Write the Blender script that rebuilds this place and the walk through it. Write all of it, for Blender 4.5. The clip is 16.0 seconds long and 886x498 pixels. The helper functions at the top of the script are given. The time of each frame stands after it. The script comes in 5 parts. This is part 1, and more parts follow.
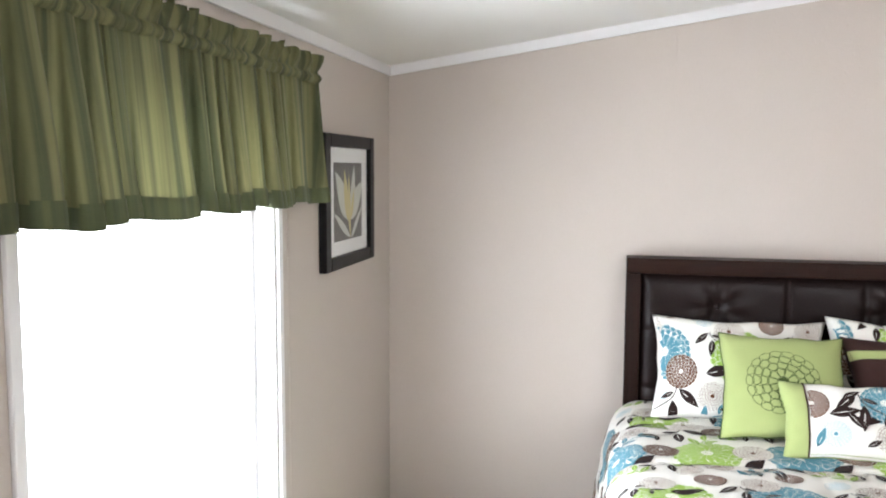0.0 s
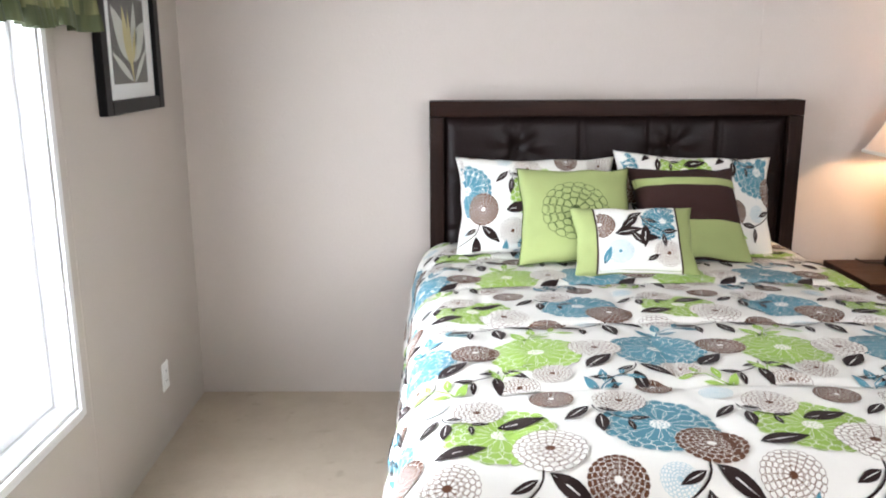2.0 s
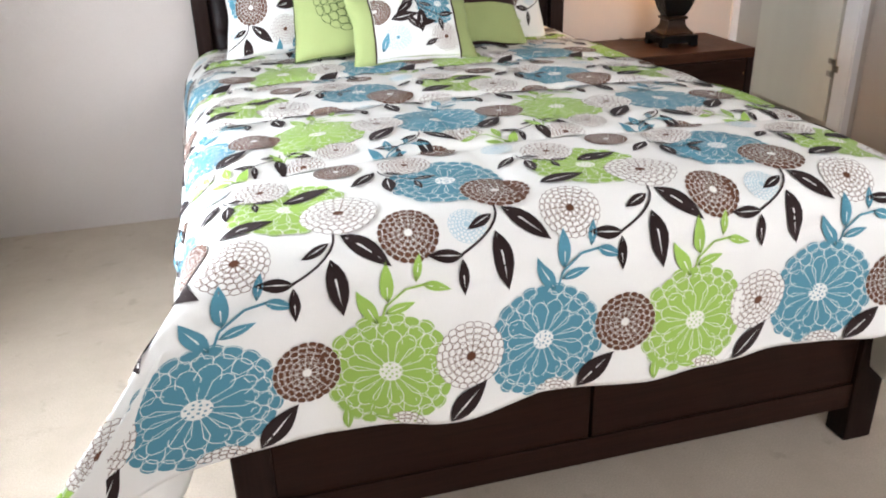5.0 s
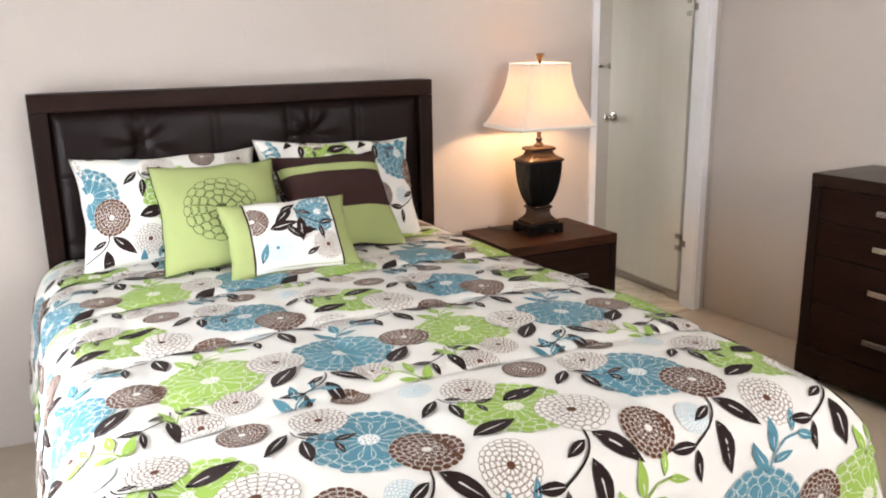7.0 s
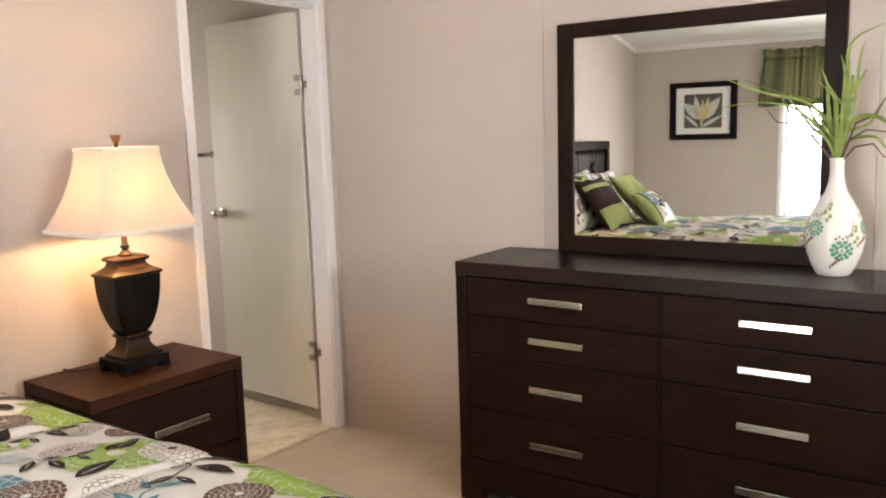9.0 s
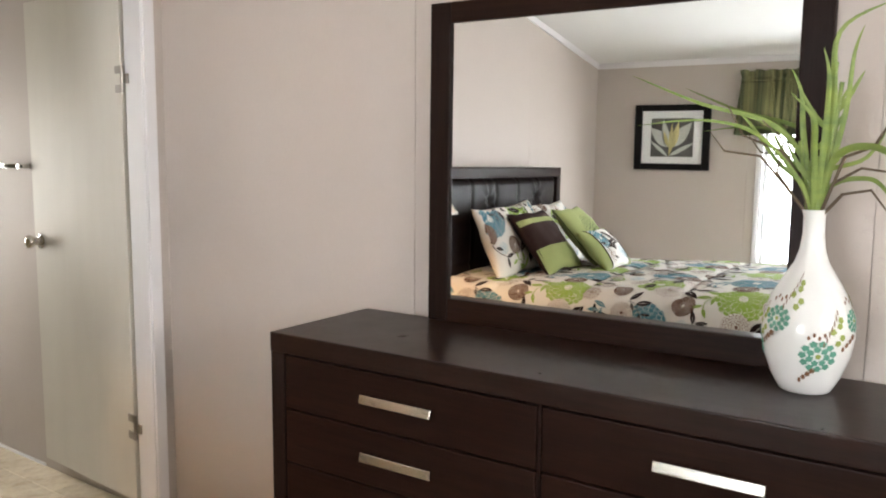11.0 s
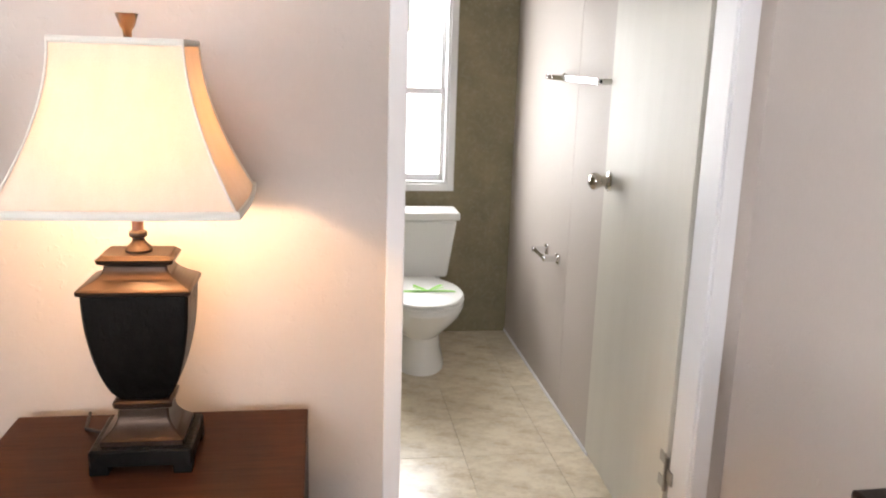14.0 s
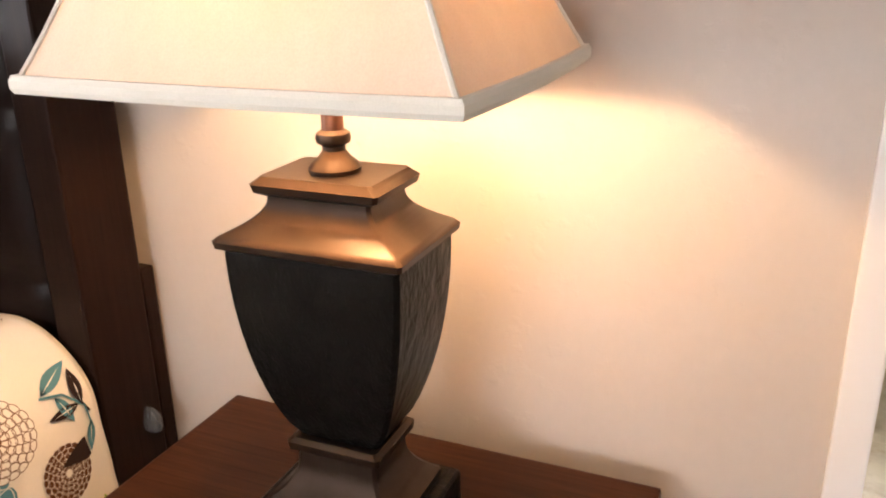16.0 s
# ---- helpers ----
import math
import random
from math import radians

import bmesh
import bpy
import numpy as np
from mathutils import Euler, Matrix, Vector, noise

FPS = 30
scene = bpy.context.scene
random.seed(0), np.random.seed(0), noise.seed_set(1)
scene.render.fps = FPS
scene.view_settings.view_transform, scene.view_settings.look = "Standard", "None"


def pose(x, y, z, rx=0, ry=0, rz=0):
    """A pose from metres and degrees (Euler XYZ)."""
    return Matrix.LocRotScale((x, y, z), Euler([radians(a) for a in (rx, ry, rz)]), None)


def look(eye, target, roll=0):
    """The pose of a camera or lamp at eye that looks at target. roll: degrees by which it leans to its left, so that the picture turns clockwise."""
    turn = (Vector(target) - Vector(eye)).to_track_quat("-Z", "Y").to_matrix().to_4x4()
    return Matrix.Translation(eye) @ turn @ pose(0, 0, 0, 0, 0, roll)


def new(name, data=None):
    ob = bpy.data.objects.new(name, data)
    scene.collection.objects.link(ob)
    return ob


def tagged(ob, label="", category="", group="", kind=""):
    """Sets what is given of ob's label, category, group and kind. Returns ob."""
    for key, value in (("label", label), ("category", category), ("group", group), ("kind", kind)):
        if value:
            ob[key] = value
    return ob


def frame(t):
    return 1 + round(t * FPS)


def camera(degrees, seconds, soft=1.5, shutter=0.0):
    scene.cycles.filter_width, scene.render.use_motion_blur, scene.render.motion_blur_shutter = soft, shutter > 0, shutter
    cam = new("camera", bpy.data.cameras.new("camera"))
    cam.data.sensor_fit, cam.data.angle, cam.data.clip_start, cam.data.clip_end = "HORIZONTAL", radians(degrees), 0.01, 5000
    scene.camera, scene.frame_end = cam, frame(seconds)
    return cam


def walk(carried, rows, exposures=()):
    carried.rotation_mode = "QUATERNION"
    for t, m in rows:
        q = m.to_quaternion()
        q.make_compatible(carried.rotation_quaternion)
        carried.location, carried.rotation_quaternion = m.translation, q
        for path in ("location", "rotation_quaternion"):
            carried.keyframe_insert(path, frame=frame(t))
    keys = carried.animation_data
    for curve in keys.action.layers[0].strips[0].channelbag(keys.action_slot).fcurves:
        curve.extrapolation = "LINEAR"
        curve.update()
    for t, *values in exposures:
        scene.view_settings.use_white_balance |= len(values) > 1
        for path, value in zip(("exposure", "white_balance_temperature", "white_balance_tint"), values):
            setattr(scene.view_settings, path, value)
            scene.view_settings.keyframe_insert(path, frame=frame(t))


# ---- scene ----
cam = camera(56.7, 16.0, 2.0)
PATH = [
    (0, (0.091, -0.012, 1.676), (-0.327, 1.934, 1.481), 0.3),
    (0.5, (0.119, -0.008, 1.617), (-0.216, 1.945, 1.351), 0.5),
    (1, (0.11, -0.004, 1.577), (-0.121, 1.952, 1.232), 0.5),
    (1.5, (0.116, 0.002, 1.53), (0.012, 1.959, 1.132), 0.2),
    (2, (0.152, 0.005, 1.488), (0.167, 1.953, 1.037), -0.2),
    (2.5, (0.161, 0.007, 1.444), (0.292, 1.931, 0.911), -0.4),
    (3, (0.166, 0.006, 1.398), (0.383, 1.895, 0.777), -0.3),
    (3.5, (0.178, 0.005, 1.357), (0.498, 1.855, 0.667), -0.6),
    (3.7, (0.182, 0.006, 1.34), (0.532, 1.839, 0.621), -0.9),
    (5.8, (0.179, 0.057, 1.368), (0.727, 1.784, 0.522), 0.0),
    (6, (0.161, 0.083, 1.396), (0.735, 1.825, 0.599), 0.3),
    (6.5, (0.125, 0.139, 1.457), (0.788, 1.912, 0.811), -0.8),
    (7, (0.112, 0.228, 1.478), (0.982, 1.961, 0.985), -1.0),
    (7.5, (0.152, 0.371, 1.455), (1.213, 2.027, 1.091), -1.6),
    (8, (0.235, 0.517, 1.443), (1.456, 2.072, 1.144), -2.5),
    (8.5, (0.375, 0.697, 1.422), (1.802, 2.068, 1.134), -2.0),
    (9, (0.579, 0.799, 1.399), (2.166, 1.982, 1.112), -1.8),
    (9.2, (0.687, 0.833, 1.405), (2.308, 1.967, 1.111), -1.9),
    (11.3, (1.701, 1.023, 1.381), (3.289, 2.218, 1.16), 1.3),
    (11.5, (1.779, 1.065, 1.374), (3.299, 2.344, 1.137), 1.4),
    (12, (1.974, 1.184, 1.369), (3.279, 2.671, 1.075), 1.0),
    (12.5, (2.154, 1.297, 1.388), (3.227, 2.95, 1.043), 1.0),
    (13, (2.288, 1.41, 1.413), (3.09, 3.203, 1.035), 0.9),
    (13.5, (2.38, 1.608, 1.382), (2.928, 3.487, 0.971), 1.4),
    (14, (2.434, 1.818, 1.357), (2.723, 3.746, 0.909), 1.8),
    (14.5, (2.486, 2.031, 1.318), (2.477, 3.968, 0.82), 1.6),
    (15, (2.473, 2.243, 1.285), (2.148, 4.133, 0.717), 1.0),
    (15.5, (2.469, 2.454, 1.247), (1.923, 4.278, 0.636), 0.2),
    (16, (2.488, 2.648, 1.2), (1.741, 4.375, 0.521), -1.1),
]
EXPOSURES = [(0.0, -0.25, 6100, 10), (3.5, -0.32, 5900, 11), (6.0, -0.26, 6000, 11), (7.5, -0.26, 6500, 13), (9.0, -0.16, 6850, 14), (11.5, -0.18, 6300, 10), (12.5, -0.12, 6450, 12), (13.5, -0.02, 6150, 12), (14.5, 0.15, 6050, 13), (15.0, 0.2, 5900, 13), (15.5, 0.22, 5750, 13), (16.0, 0.06, 6500, 14)]
walk(cam, [(t, look(eye, target, roll)) for t, eye, target, roll in PATH], EXPOSURES)

# ---- light ----
world = bpy.data.worlds.new("sky")
world.use_nodes = True
scene.world = world
wn = world.node_tree.nodes
sky = wn.new("ShaderNodeTexSky")
sky.sky_type, sky.sun_disc = "NISHITA", False
sky.sun_elevation, sky.sun_rotation = radians(50), radians(20)
wn["Background"].inputs["Strength"].default_value = 0.15
world.node_tree.links.new(sky.outputs["Color"], wn["Background"].inputs["Color"])


def lamp(name, kind, m, energy, colour, **settings):
    data = bpy.data.lights.new(name, kind)
    data.energy, data.color = energy, colour
    for key, value in settings.items():
        setattr(data, key, value)
    ob = new(name, data)
    ob.matrix_world = m
    return ob


sun = lamp("sun", "SUN", look((6, -9, 15), (0, 0, 0)), 2.5, (1.0, 0.95, 0.88), angle=radians(0.5))
# daylight that enters by the two windows, and an added fill from the south
day_bed = lamp("window_daylight", "AREA", look((-1.035, 1.748, 1.1375), (3, 1.748, 1.1375)), 72, (0.95, 0.98, 1.0), shape="RECTANGLE", size=1.10, size_y=1.32)
# fill light added behind the camera; its source is unseen
fill_south = lamp("south_window_daylight", "AREA", look((1.75, -1.70, 1.82), (1.9, 2.2, 0.6)), 60, (1.0, 0.97, 0.94), shape="RECTANGLE", size=2.0, size_y=0.8, spread=radians(150))
day_bath = lamp("bathroom_daylight", "AREA", look((2.7275, 5.88, 1.22), (2.7275, 3.0, 1.0)), 22, (1.0, 0.96, 0.88), shape="RECTANGLE", size=0.6, size_y=0.9)
bulb_light = lamp("bulb_light", "POINT", pose(2.118, 3.265, 1.20), 20, (1.0, 0.62, 0.30), shadow_soft_size=0.03)

# ---- materials ----


class Mat:
    """A node material with short ways to add grain, stains and relief."""

    def __init__(self, name, colour, rough=0.6, metal=0.0, **more):
        self.m = bpy.data.materials.new(name)
        self.m.use_nodes = True
        self.n, self.l = self.m.node_tree.nodes, self.m.node_tree.links
        self.b = self.n["Principled BSDF"]
        self.b.inputs["Base Color"].default_value = (*colour, 1)
        self.b.inputs["Roughness"].default_value = rough
        self.b.inputs["Metallic"].default_value = metal
        for key, value in more.items():
            self.b.inputs[key.replace("_", " ")].default_value = value
        self.colour, self.height, self.bump_node = None, None, None
        self.base = (*colour, 1)
        self.tc = self.n.new("ShaderNodeTexCoord").outputs["Object"]

    def scaled(self, scale):
        mp = self.n.new("ShaderNodeMapping")
        mp.inputs["Scale"].default_value = scale if isinstance(scale, tuple) else (scale,) * 3
        self.l.new(self.tc, mp.inputs["Vector"])
        return mp.outputs["Vector"]

    def noise(self, scale, detail=4, rough=0.6):
        t = self.n.new("ShaderNodeTexNoise")
        t.inputs["Scale"].default_value, t.inputs["Detail"].default_value, t.inputs["Roughness"].default_value = 1, detail, rough
        self.l.new(self.scaled(scale), t.inputs["Vector"])
        return t.outputs["Fac"]

    def ramp(self, fac, lo, hi):
        r = self.n.new("ShaderNodeMapRange")
        r.inputs["From Min"].default_value, r.inputs["From Max"].default_value = lo, hi
        self.l.new(fac, r.inputs["Value"])
        return r.outputs["Result"]

    def tint(self, fac, colour, amount=1.0):
        """Blends another colour in where fac is high."""
        mix = self.n.new("ShaderNodeMix")
        mix.data_type = "RGBA"
        mul = self.n.new("ShaderNodeMath")
        mul.operation = "MULTIPLY"
        mul.inputs[1].default_value = amount
        self.l.new(fac, mul.inputs[0])
        self.l.new(mul.outputs[0], mix.inputs["Factor"])
        if self.colour is None:
            mix.inputs["A"].default_value = self.base
        else:
            self.l.new(self.colour, mix.inputs["A"])
        mix.inputs["B"].default_value = (*colour, 1)
        self.colour = mix.outputs["Result"]
        self.l.new(self.colour, self.b.inputs["Base Color"])
        return self

    def bump(self, fac, strength=0.2, distance=0.002):
        bp = self.n.new("ShaderNodeBump")
        bp.inputs["Strength"].default_value, bp.inputs["Distance"].default_value = strength, distance
        self.l.new(fac, bp.inputs["Height"])
        if self.bump_node:
            self.l.new(self.bump_node, bp.inputs["Normal"])
        self.bump_node = bp.outputs["Normal"]
        self.l.new(self.bump_node, self.b.inputs["Normal"])
        return self

    def gloss(self, fac, lo, hi):
        r = self.n.new("ShaderNodeMapRange")
        r.inputs["To Min"].default_value, r.inputs["To Max"].default_value = lo, hi
        self.l.new(fac, r.inputs["Value"])
        self.l.new(r.outputs["Result"], self.b.inputs["Roughness"])
        return self

    def random(self):
        return self.n.new("ShaderNodeObjectInfo").outputs["Random"]


def wall_paint(name, colour, stain):
    w = Mat(name, colour, 0.62)
    w.tint(w.ramp(w.noise(2.2, 3), 0.35, 0.7), stain, 0.35)
    w.tint(w.ramp(w.noise((130, 130, 70), 3), 0.35, 0.7), tuple(c * 0.94 for c in colour), 0.4)
    w.bump(w.ramp(w.noise(48, 4, 0.5), 0.58, 0.7), 0.30, 0.0013)
    w.bump(w.noise(420, 2), 0.12, 0.0006)
    return w.m


WALL = wall_paint("wall_vinyl", (0.478, 0.424, 0.380), (0.450, 0.397, 0.352))
OLIVE = Mat("olive_wallpaper", (0.235, 0.195, 0.110), 0.7)
OLIVE.tint(OLIVE.ramp(OLIVE.noise(6, 6, 0.7), 0.35, 0.7), (0.15, 0.125, 0.068), 0.9).tint(OLIVE.ramp(OLIVE.noise(45, 4), 0.5, 0.75), (0.27, 0.24, 0.17), 0.5).bump(OLIVE.noise(60, 4), 0.2, 0.001)
OLIVE = OLIVE.m
CEIL = Mat("ceiling_paint", (0.78, 0.77, 0.75), 0.9)
CEIL.bump(CEIL.ramp(CEIL.noise(70, 4), 0.45, 0.65), 0.35, 0.002).tint(CEIL.noise(3, 2), (0.72, 0.71, 0.69), 0.4)
CEIL = CEIL.m
TRIM = Mat("white_trim", (0.72, 0.71, 0.715), 0.4)
TRIM.tint(TRIM.ramp(TRIM.noise(14, 4), 0.45, 0.8), (0.70, 0.68, 0.66), 0.4).bump(TRIM.noise((300, 300, 30), 2), 0.08, 0.0005)
TRIM = TRIM.m
DOOR = Mat("cream_door_skin", (0.60, 0.57, 0.50), 0.5, Specular_IOR_Level=0.25)
DOOR.tint(DOOR.ramp(DOOR.noise((9, 9, 1.6), 4), 0.35, 0.75), (0.54, 0.51, 0.445), 0.5).bump(DOOR.noise((90, 90, 5), 3), 0.12, 0.0008).gloss(DOOR.noise((30, 30, 4), 3), 0.38, 0.6)
DOOR = DOOR.m
CARPET = Mat("beige_carpet", (0.56, 0.465, 0.36), 0.95)
CARPET.tint(CARPET.ramp(CARPET.noise(5, 5, 0.65), 0.4, 0.75), (0.44, 0.355, 0.265), 0.75).tint(CARPET.ramp(CARPET.noise(230, 2), 0.35, 0.65), (0.40, 0.34, 0.27), 0.6).tint(CARPET.ramp(CARPET.noise(11, 3), 0.62, 0.78), (0.30, 0.235, 0.17), 0.6)
CARPET.bump(CARPET.noise(260, 3, 0.8), 0.9, 0.006).bump(CARPET.noise(30, 3), 0.3, 0.004)
CARPET = CARPET.m
TILE = Mat("vinyl_stone_tile", (0.80, 0.71, 0.54), 0.27)
TILE.tint(TILE.ramp(TILE.noise((7, 9, 7), 7, 0.7), 0.42, 0.62), (0.52, 0.41, 0.27), 0.85).tint(TILE.ramp(TILE.noise(19, 5), 0.5, 0.8), (0.70, 0.66, 0.57), 0.6).tint(TILE.random(), (0.52, 0.47, 0.37), 0.35).bump(TILE.noise(60, 4), 0.1, 0.001)
TILE = TILE.m
GROUT = Mat("grout", (0.70, 0.62, 0.49), 0.9).m


def dark_wood(name, colour, streak, along, shine=0.08, smoothness=(0.32, 0.52)):
    w = Mat(name, colour, 0.42, Specular_IOR_Level=shine)
    s = {"x": (4, 90, 90), "y": (90, 4, 90), "z": (90, 90, 4)}[along]
    w.tint(w.ramp(w.noise(s, 5, 0.65), 0.4, 0.7), streak, 0.8)
    w.tint(w.ramp(w.noise(tuple(c * 2.5 for c in s), 3), 0.55, 0.7), tuple(c * 0.5 for c in colour), 0.6)
    w.bump(w.noise(tuple(c * 2 for c in s), 4), 0.3, 0.0009).gloss(w.noise(12, 3), *smoothness)
    return w.m


WOOD_Y = dark_wood("espresso_wood_y", (0.014, 0.0060, 0.0040), (0.024, 0.0100, 0.0062), "y")
WOOD_X = dark_wood("espresso_wood_x", (0.014, 0.0060, 0.0040), (0.024, 0.0100, 0.0062), "x")
# same wood, lighter and redder: the lamp's warm sheen put into the colour
WOOD_LIT_TOP = dark_wood("espresso_wood_lit_top", (0.032, 0.0128, 0.0072), (0.060, 0.0235, 0.012), "x")
WOOD_TOP_Y = dark_wood("espresso_wood_top_y", (0.016, 0.0078, 0.0056), (0.028, 0.0135, 0.0090), "y", 0.2, (0.24, 0.36))
WOOD_Z = dark_wood("espresso_wood_z", (0.012, 0.0060, 0.0045), (0.019, 0.0095, 0.0070), "z")
LEATHER = Mat("dark_brown_leather", (0.0085, 0.0046, 0.0042), 0.36, Specular_IOR_Level=0.11)
LEATHER.bump(LEATHER.noise(240, 4), 0.25, 0.0008).bump(LEATHER.noise(14, 3), 0.25, 0.004).tint(LEATHER.noise(9, 4), (0.014, 0.0085, 0.0078), 0.6)
LEATHER = LEATHER.m
NICKEL = Mat("brushed_nickel", (0.62, 0.58, 0.53), 0.2, 1.0)
NICKEL.bump(NICKEL.noise((20, 20, 500), 2), 0.1, 0.0003)
NICKEL = NICKEL.m
STEEL = Mat("hinge_steel", (0.36, 0.33, 0.29), 0.35, 1.0).m
CHROME = Mat("chrome", (0.80, 0.80, 0.80), 0.08, 1.0).m
MIRROR = Mat("mirror_silver", (0.90, 0.91, 0.90), 0.0, 1.0).m
GLASS = Mat("window_glass", (1, 1, 1), 0.0, Transmission_Weight=1.0, IOR=1.1).m
PICGLASS = Mat("picture_glass", (1, 1, 1), 0.02, Transmission_Weight=1.0, IOR=1.15).m
CERAMIC = Mat("glazed_white_ceramic", (0.78, 0.78, 0.75), 0.12)
CERAMIC.tint(CERAMIC.noise(8, 3), (0.72, 0.72, 0.69), 0.4)
CERAMIC = CERAMIC.m
VITREOUS = Mat("white_vitreous_china", (0.82, 0.82, 0.80), 0.12).m
PLASTIC = Mat("white_plastic", (0.78, 0.78, 0.76), 0.35).m
BLACK = Mat("black_frame_paint", (0.008, 0.007, 0.007), 0.35, Specular_IOR_Level=0.15)
BLACK.bump(BLACK.noise((60, 60, 60), 3), 0.2, 0.0006)
BLACK = BLACK.m
SLOT = Mat("dark_slot", (0.02, 0.02, 0.02), 0.6).m


def cloth(name, colour, rough=0.85, weave=900):
    c = Mat(name, colour, rough)
    c.tint(c.noise(6, 4), tuple(v * 0.86 for v in colour), 0.5)
    c.tint(c.ramp(c.noise(weave, 2), 0.35, 0.7), tuple(v * 0.82 for v in colour), 0.5)
    c.bump(c.noise(weave, 2), 0.25, 0.0006).bump(c.noise(16, 3), 0.2, 0.004)
    c.b.inputs["Sheen Weight"].default_value = 0.02
    c.b.inputs["Specular IOR Level"].default_value = 0.2
    return c.m


WHITE_CLOTH = cloth("white_cotton", (0.78, 0.76, 0.71))
BLUE_CLOTH = cloth("teal_blue_print", (0.085, 0.235, 0.30))
GREEN_CLOTH = cloth("lime_green_print", (0.30, 0.45, 0.085))
BROWN_CLOTH = cloth("brown_print", (0.105, 0.042, 0.020))
DARK_CLOTH = cloth("dark_leaf_print", (0.022, 0.011, 0.010))
LINE_CLOTH = cloth("taupe_line_print", (0.20, 0.125, 0.09))
PALE_CLOTH = cloth("pale_blue_print", (0.42, 0.55, 0.60))
LIME = cloth("lime_cotton", (0.325, 0.375, 0.15), weave=700)
CHOCOLATE = cloth("chocolate_cotton", (0.034, 0.014, 0.012), weave=700)
EMBROIDERY = cloth("dark_green_thread", (0.05, 0.075, 0.02))



def thin_cloth(name, colour, other, scale, through_part, glow=None, band=(0.35, 0.7)):
    """Cloth that lets some light through."""
    c = Mat(name, colour, 0.9)
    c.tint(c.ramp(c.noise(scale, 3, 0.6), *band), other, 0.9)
    c.tint(c.ramp(c.noise((700, 700, 500), 2), 0.4, 0.65), tuple(v * 0.7 for v in colour), 0.25)
    c.bump(c.noise((900, 900, 600), 2), 0.3, 0.0006)
    tr = c.n.new("ShaderNodeBsdfTranslucent")
    if glow:
        tr.inputs["Color"].default_value = (*glow, 1)
    else:
        c.l.new(c.colour, tr.inputs["Color"])
    mix = c.n.new("ShaderNodeMixShader")
    mix.inputs["Fac"].default_value = through_part
    c.l.new(c.b.outputs["BSDF"], mix.inputs[1])
    c.l.new(tr.outputs["BSDF"], mix.inputs[2])
    c.l.new(mix.outputs["Shader"], c.n["Material Output"].inputs["Surface"])
    return c.m


# dark streaks: the cloth's own stripes, strengthened to stand in for fold shade
VALANCE = thin_cloth("olive_slub_cotton_fold_shade", (0.150, 0.143, 0.060), (0.036, 0.045, 0.020), (1.5, 30, 0.5), 0.10, None, (0.41, 0.6))
# darker, less translucent copy of the cloth for the hem and side returns
VALANCE_DARK = thin_cloth("olive_slub_cotton_dark", (0.070, 0.078, 0.030), (0.030, 0.038, 0.018), (2, 42, 1.2), 0.03)
SHADE = thin_cloth("cream_lamp_linen", (0.66, 0.56, 0.47), (0.62, 0.52, 0.43), (40, 40, 10), 0.050, (0.84, 0.51, 0.21))
SHADE_TRIM = cloth("cream_shade_binding", (0.70, 0.67, 0.60))
BRONZE = Mat("antique_bronze", (0.052, 0.034, 0.025), 0.38, 0.85)
BRONZE.tint(BRONZE.ramp(BRONZE.noise(30, 5), 0.4, 0.75), (0.035, 0.022, 0.014), 0.8).bump(BRONZE.noise(90, 4), 0.15, 0.0008)
BRONZE = BRONZE.m
URN = Mat("black_slate_resin", (0.0045, 0.0040, 0.0036), 0.36, Specular_IOR_Level=0.12)
URN.bump(URN.noise((38, 38, 22), 5, 0.65), 0.75, 0.006).tint(URN.ramp(URN.noise(40, 4), 0.5, 0.8), (0.010, 0.009, 0.008), 0.7)
URN = URN.m
COPPER = Mat("copper_tube", (0.19, 0.09, 0.06), 0.35, 0.8).m
REED = Mat("green_reed_leaf", (0.22, 0.29, 0.055), 0.5)
REED.tint(REED.ramp(REED.noise((6, 6, 30), 3), 0.35, 0.75), (0.07, 0.13, 0.03), 0.8)
REED = REED.m
TWIG = Mat("brown_twig", (0.10, 0.07, 0.04), 0.7).m
JADE = Mat("jade_glaze", (0.13, 0.33, 0.24), 0.2).m
MOSS = Mat("moss_glaze", (0.30, 0.36, 0.10), 0.25).m
UMBER = Mat("umber_glaze", (0.22, 0.12, 0.07), 0.25).m
PAPER = Mat("white_mat_board", (0.80, 0.80, 0.78), 0.8).m
CHARCOAL = Mat("charcoal_print", (0.085, 0.08, 0.075), 0.6)
CHARCOAL.tint(CHARCOAL.noise(14, 4), (0.15, 0.14, 0.12), 0.7)
CHARCOAL = CHARCOAL.m
LILY = Mat("white_petal_print", (0.62, 0.63, 0.57), 0.6)
LILY.tint(LILY.noise((40, 40, 14), 4), (0.45, 0.46, 0.40), 0.7)
LILY = LILY.m
LILY_GOLD = Mat("gold_petal_print", (0.55, 0.46, 0.15), 0.6)
LILY_GOLD.tint(LILY_GOLD.noise((40, 40, 10), 4), (0.60, 0.56, 0.36), 0.7)
LILY_GOLD = LILY_GOLD.m
WRAP = Mat("clear_plastic_wrap", (0.60, 0.66, 0.76), 0.12, Transmission_Weight=0.9).m
RIBBON = Mat("lime_ribbon", (0.25, 0.62, 0.05), 0.4).m
# ---- building blocks ----


def part(name, bm, material, parent=None, label=""):
    """Links a bmesh as one mesh object, under a thing if one is given."""
    me = bpy.data.meshes.new(name)
    bm.to_mesh(me)
    bm.free()
    for m in material if isinstance(material, list) else [material]:
        me.materials.append(m)
    ob = new(name, me)
    if parent:
        ob.parent = parent
    return tagged(ob, label)


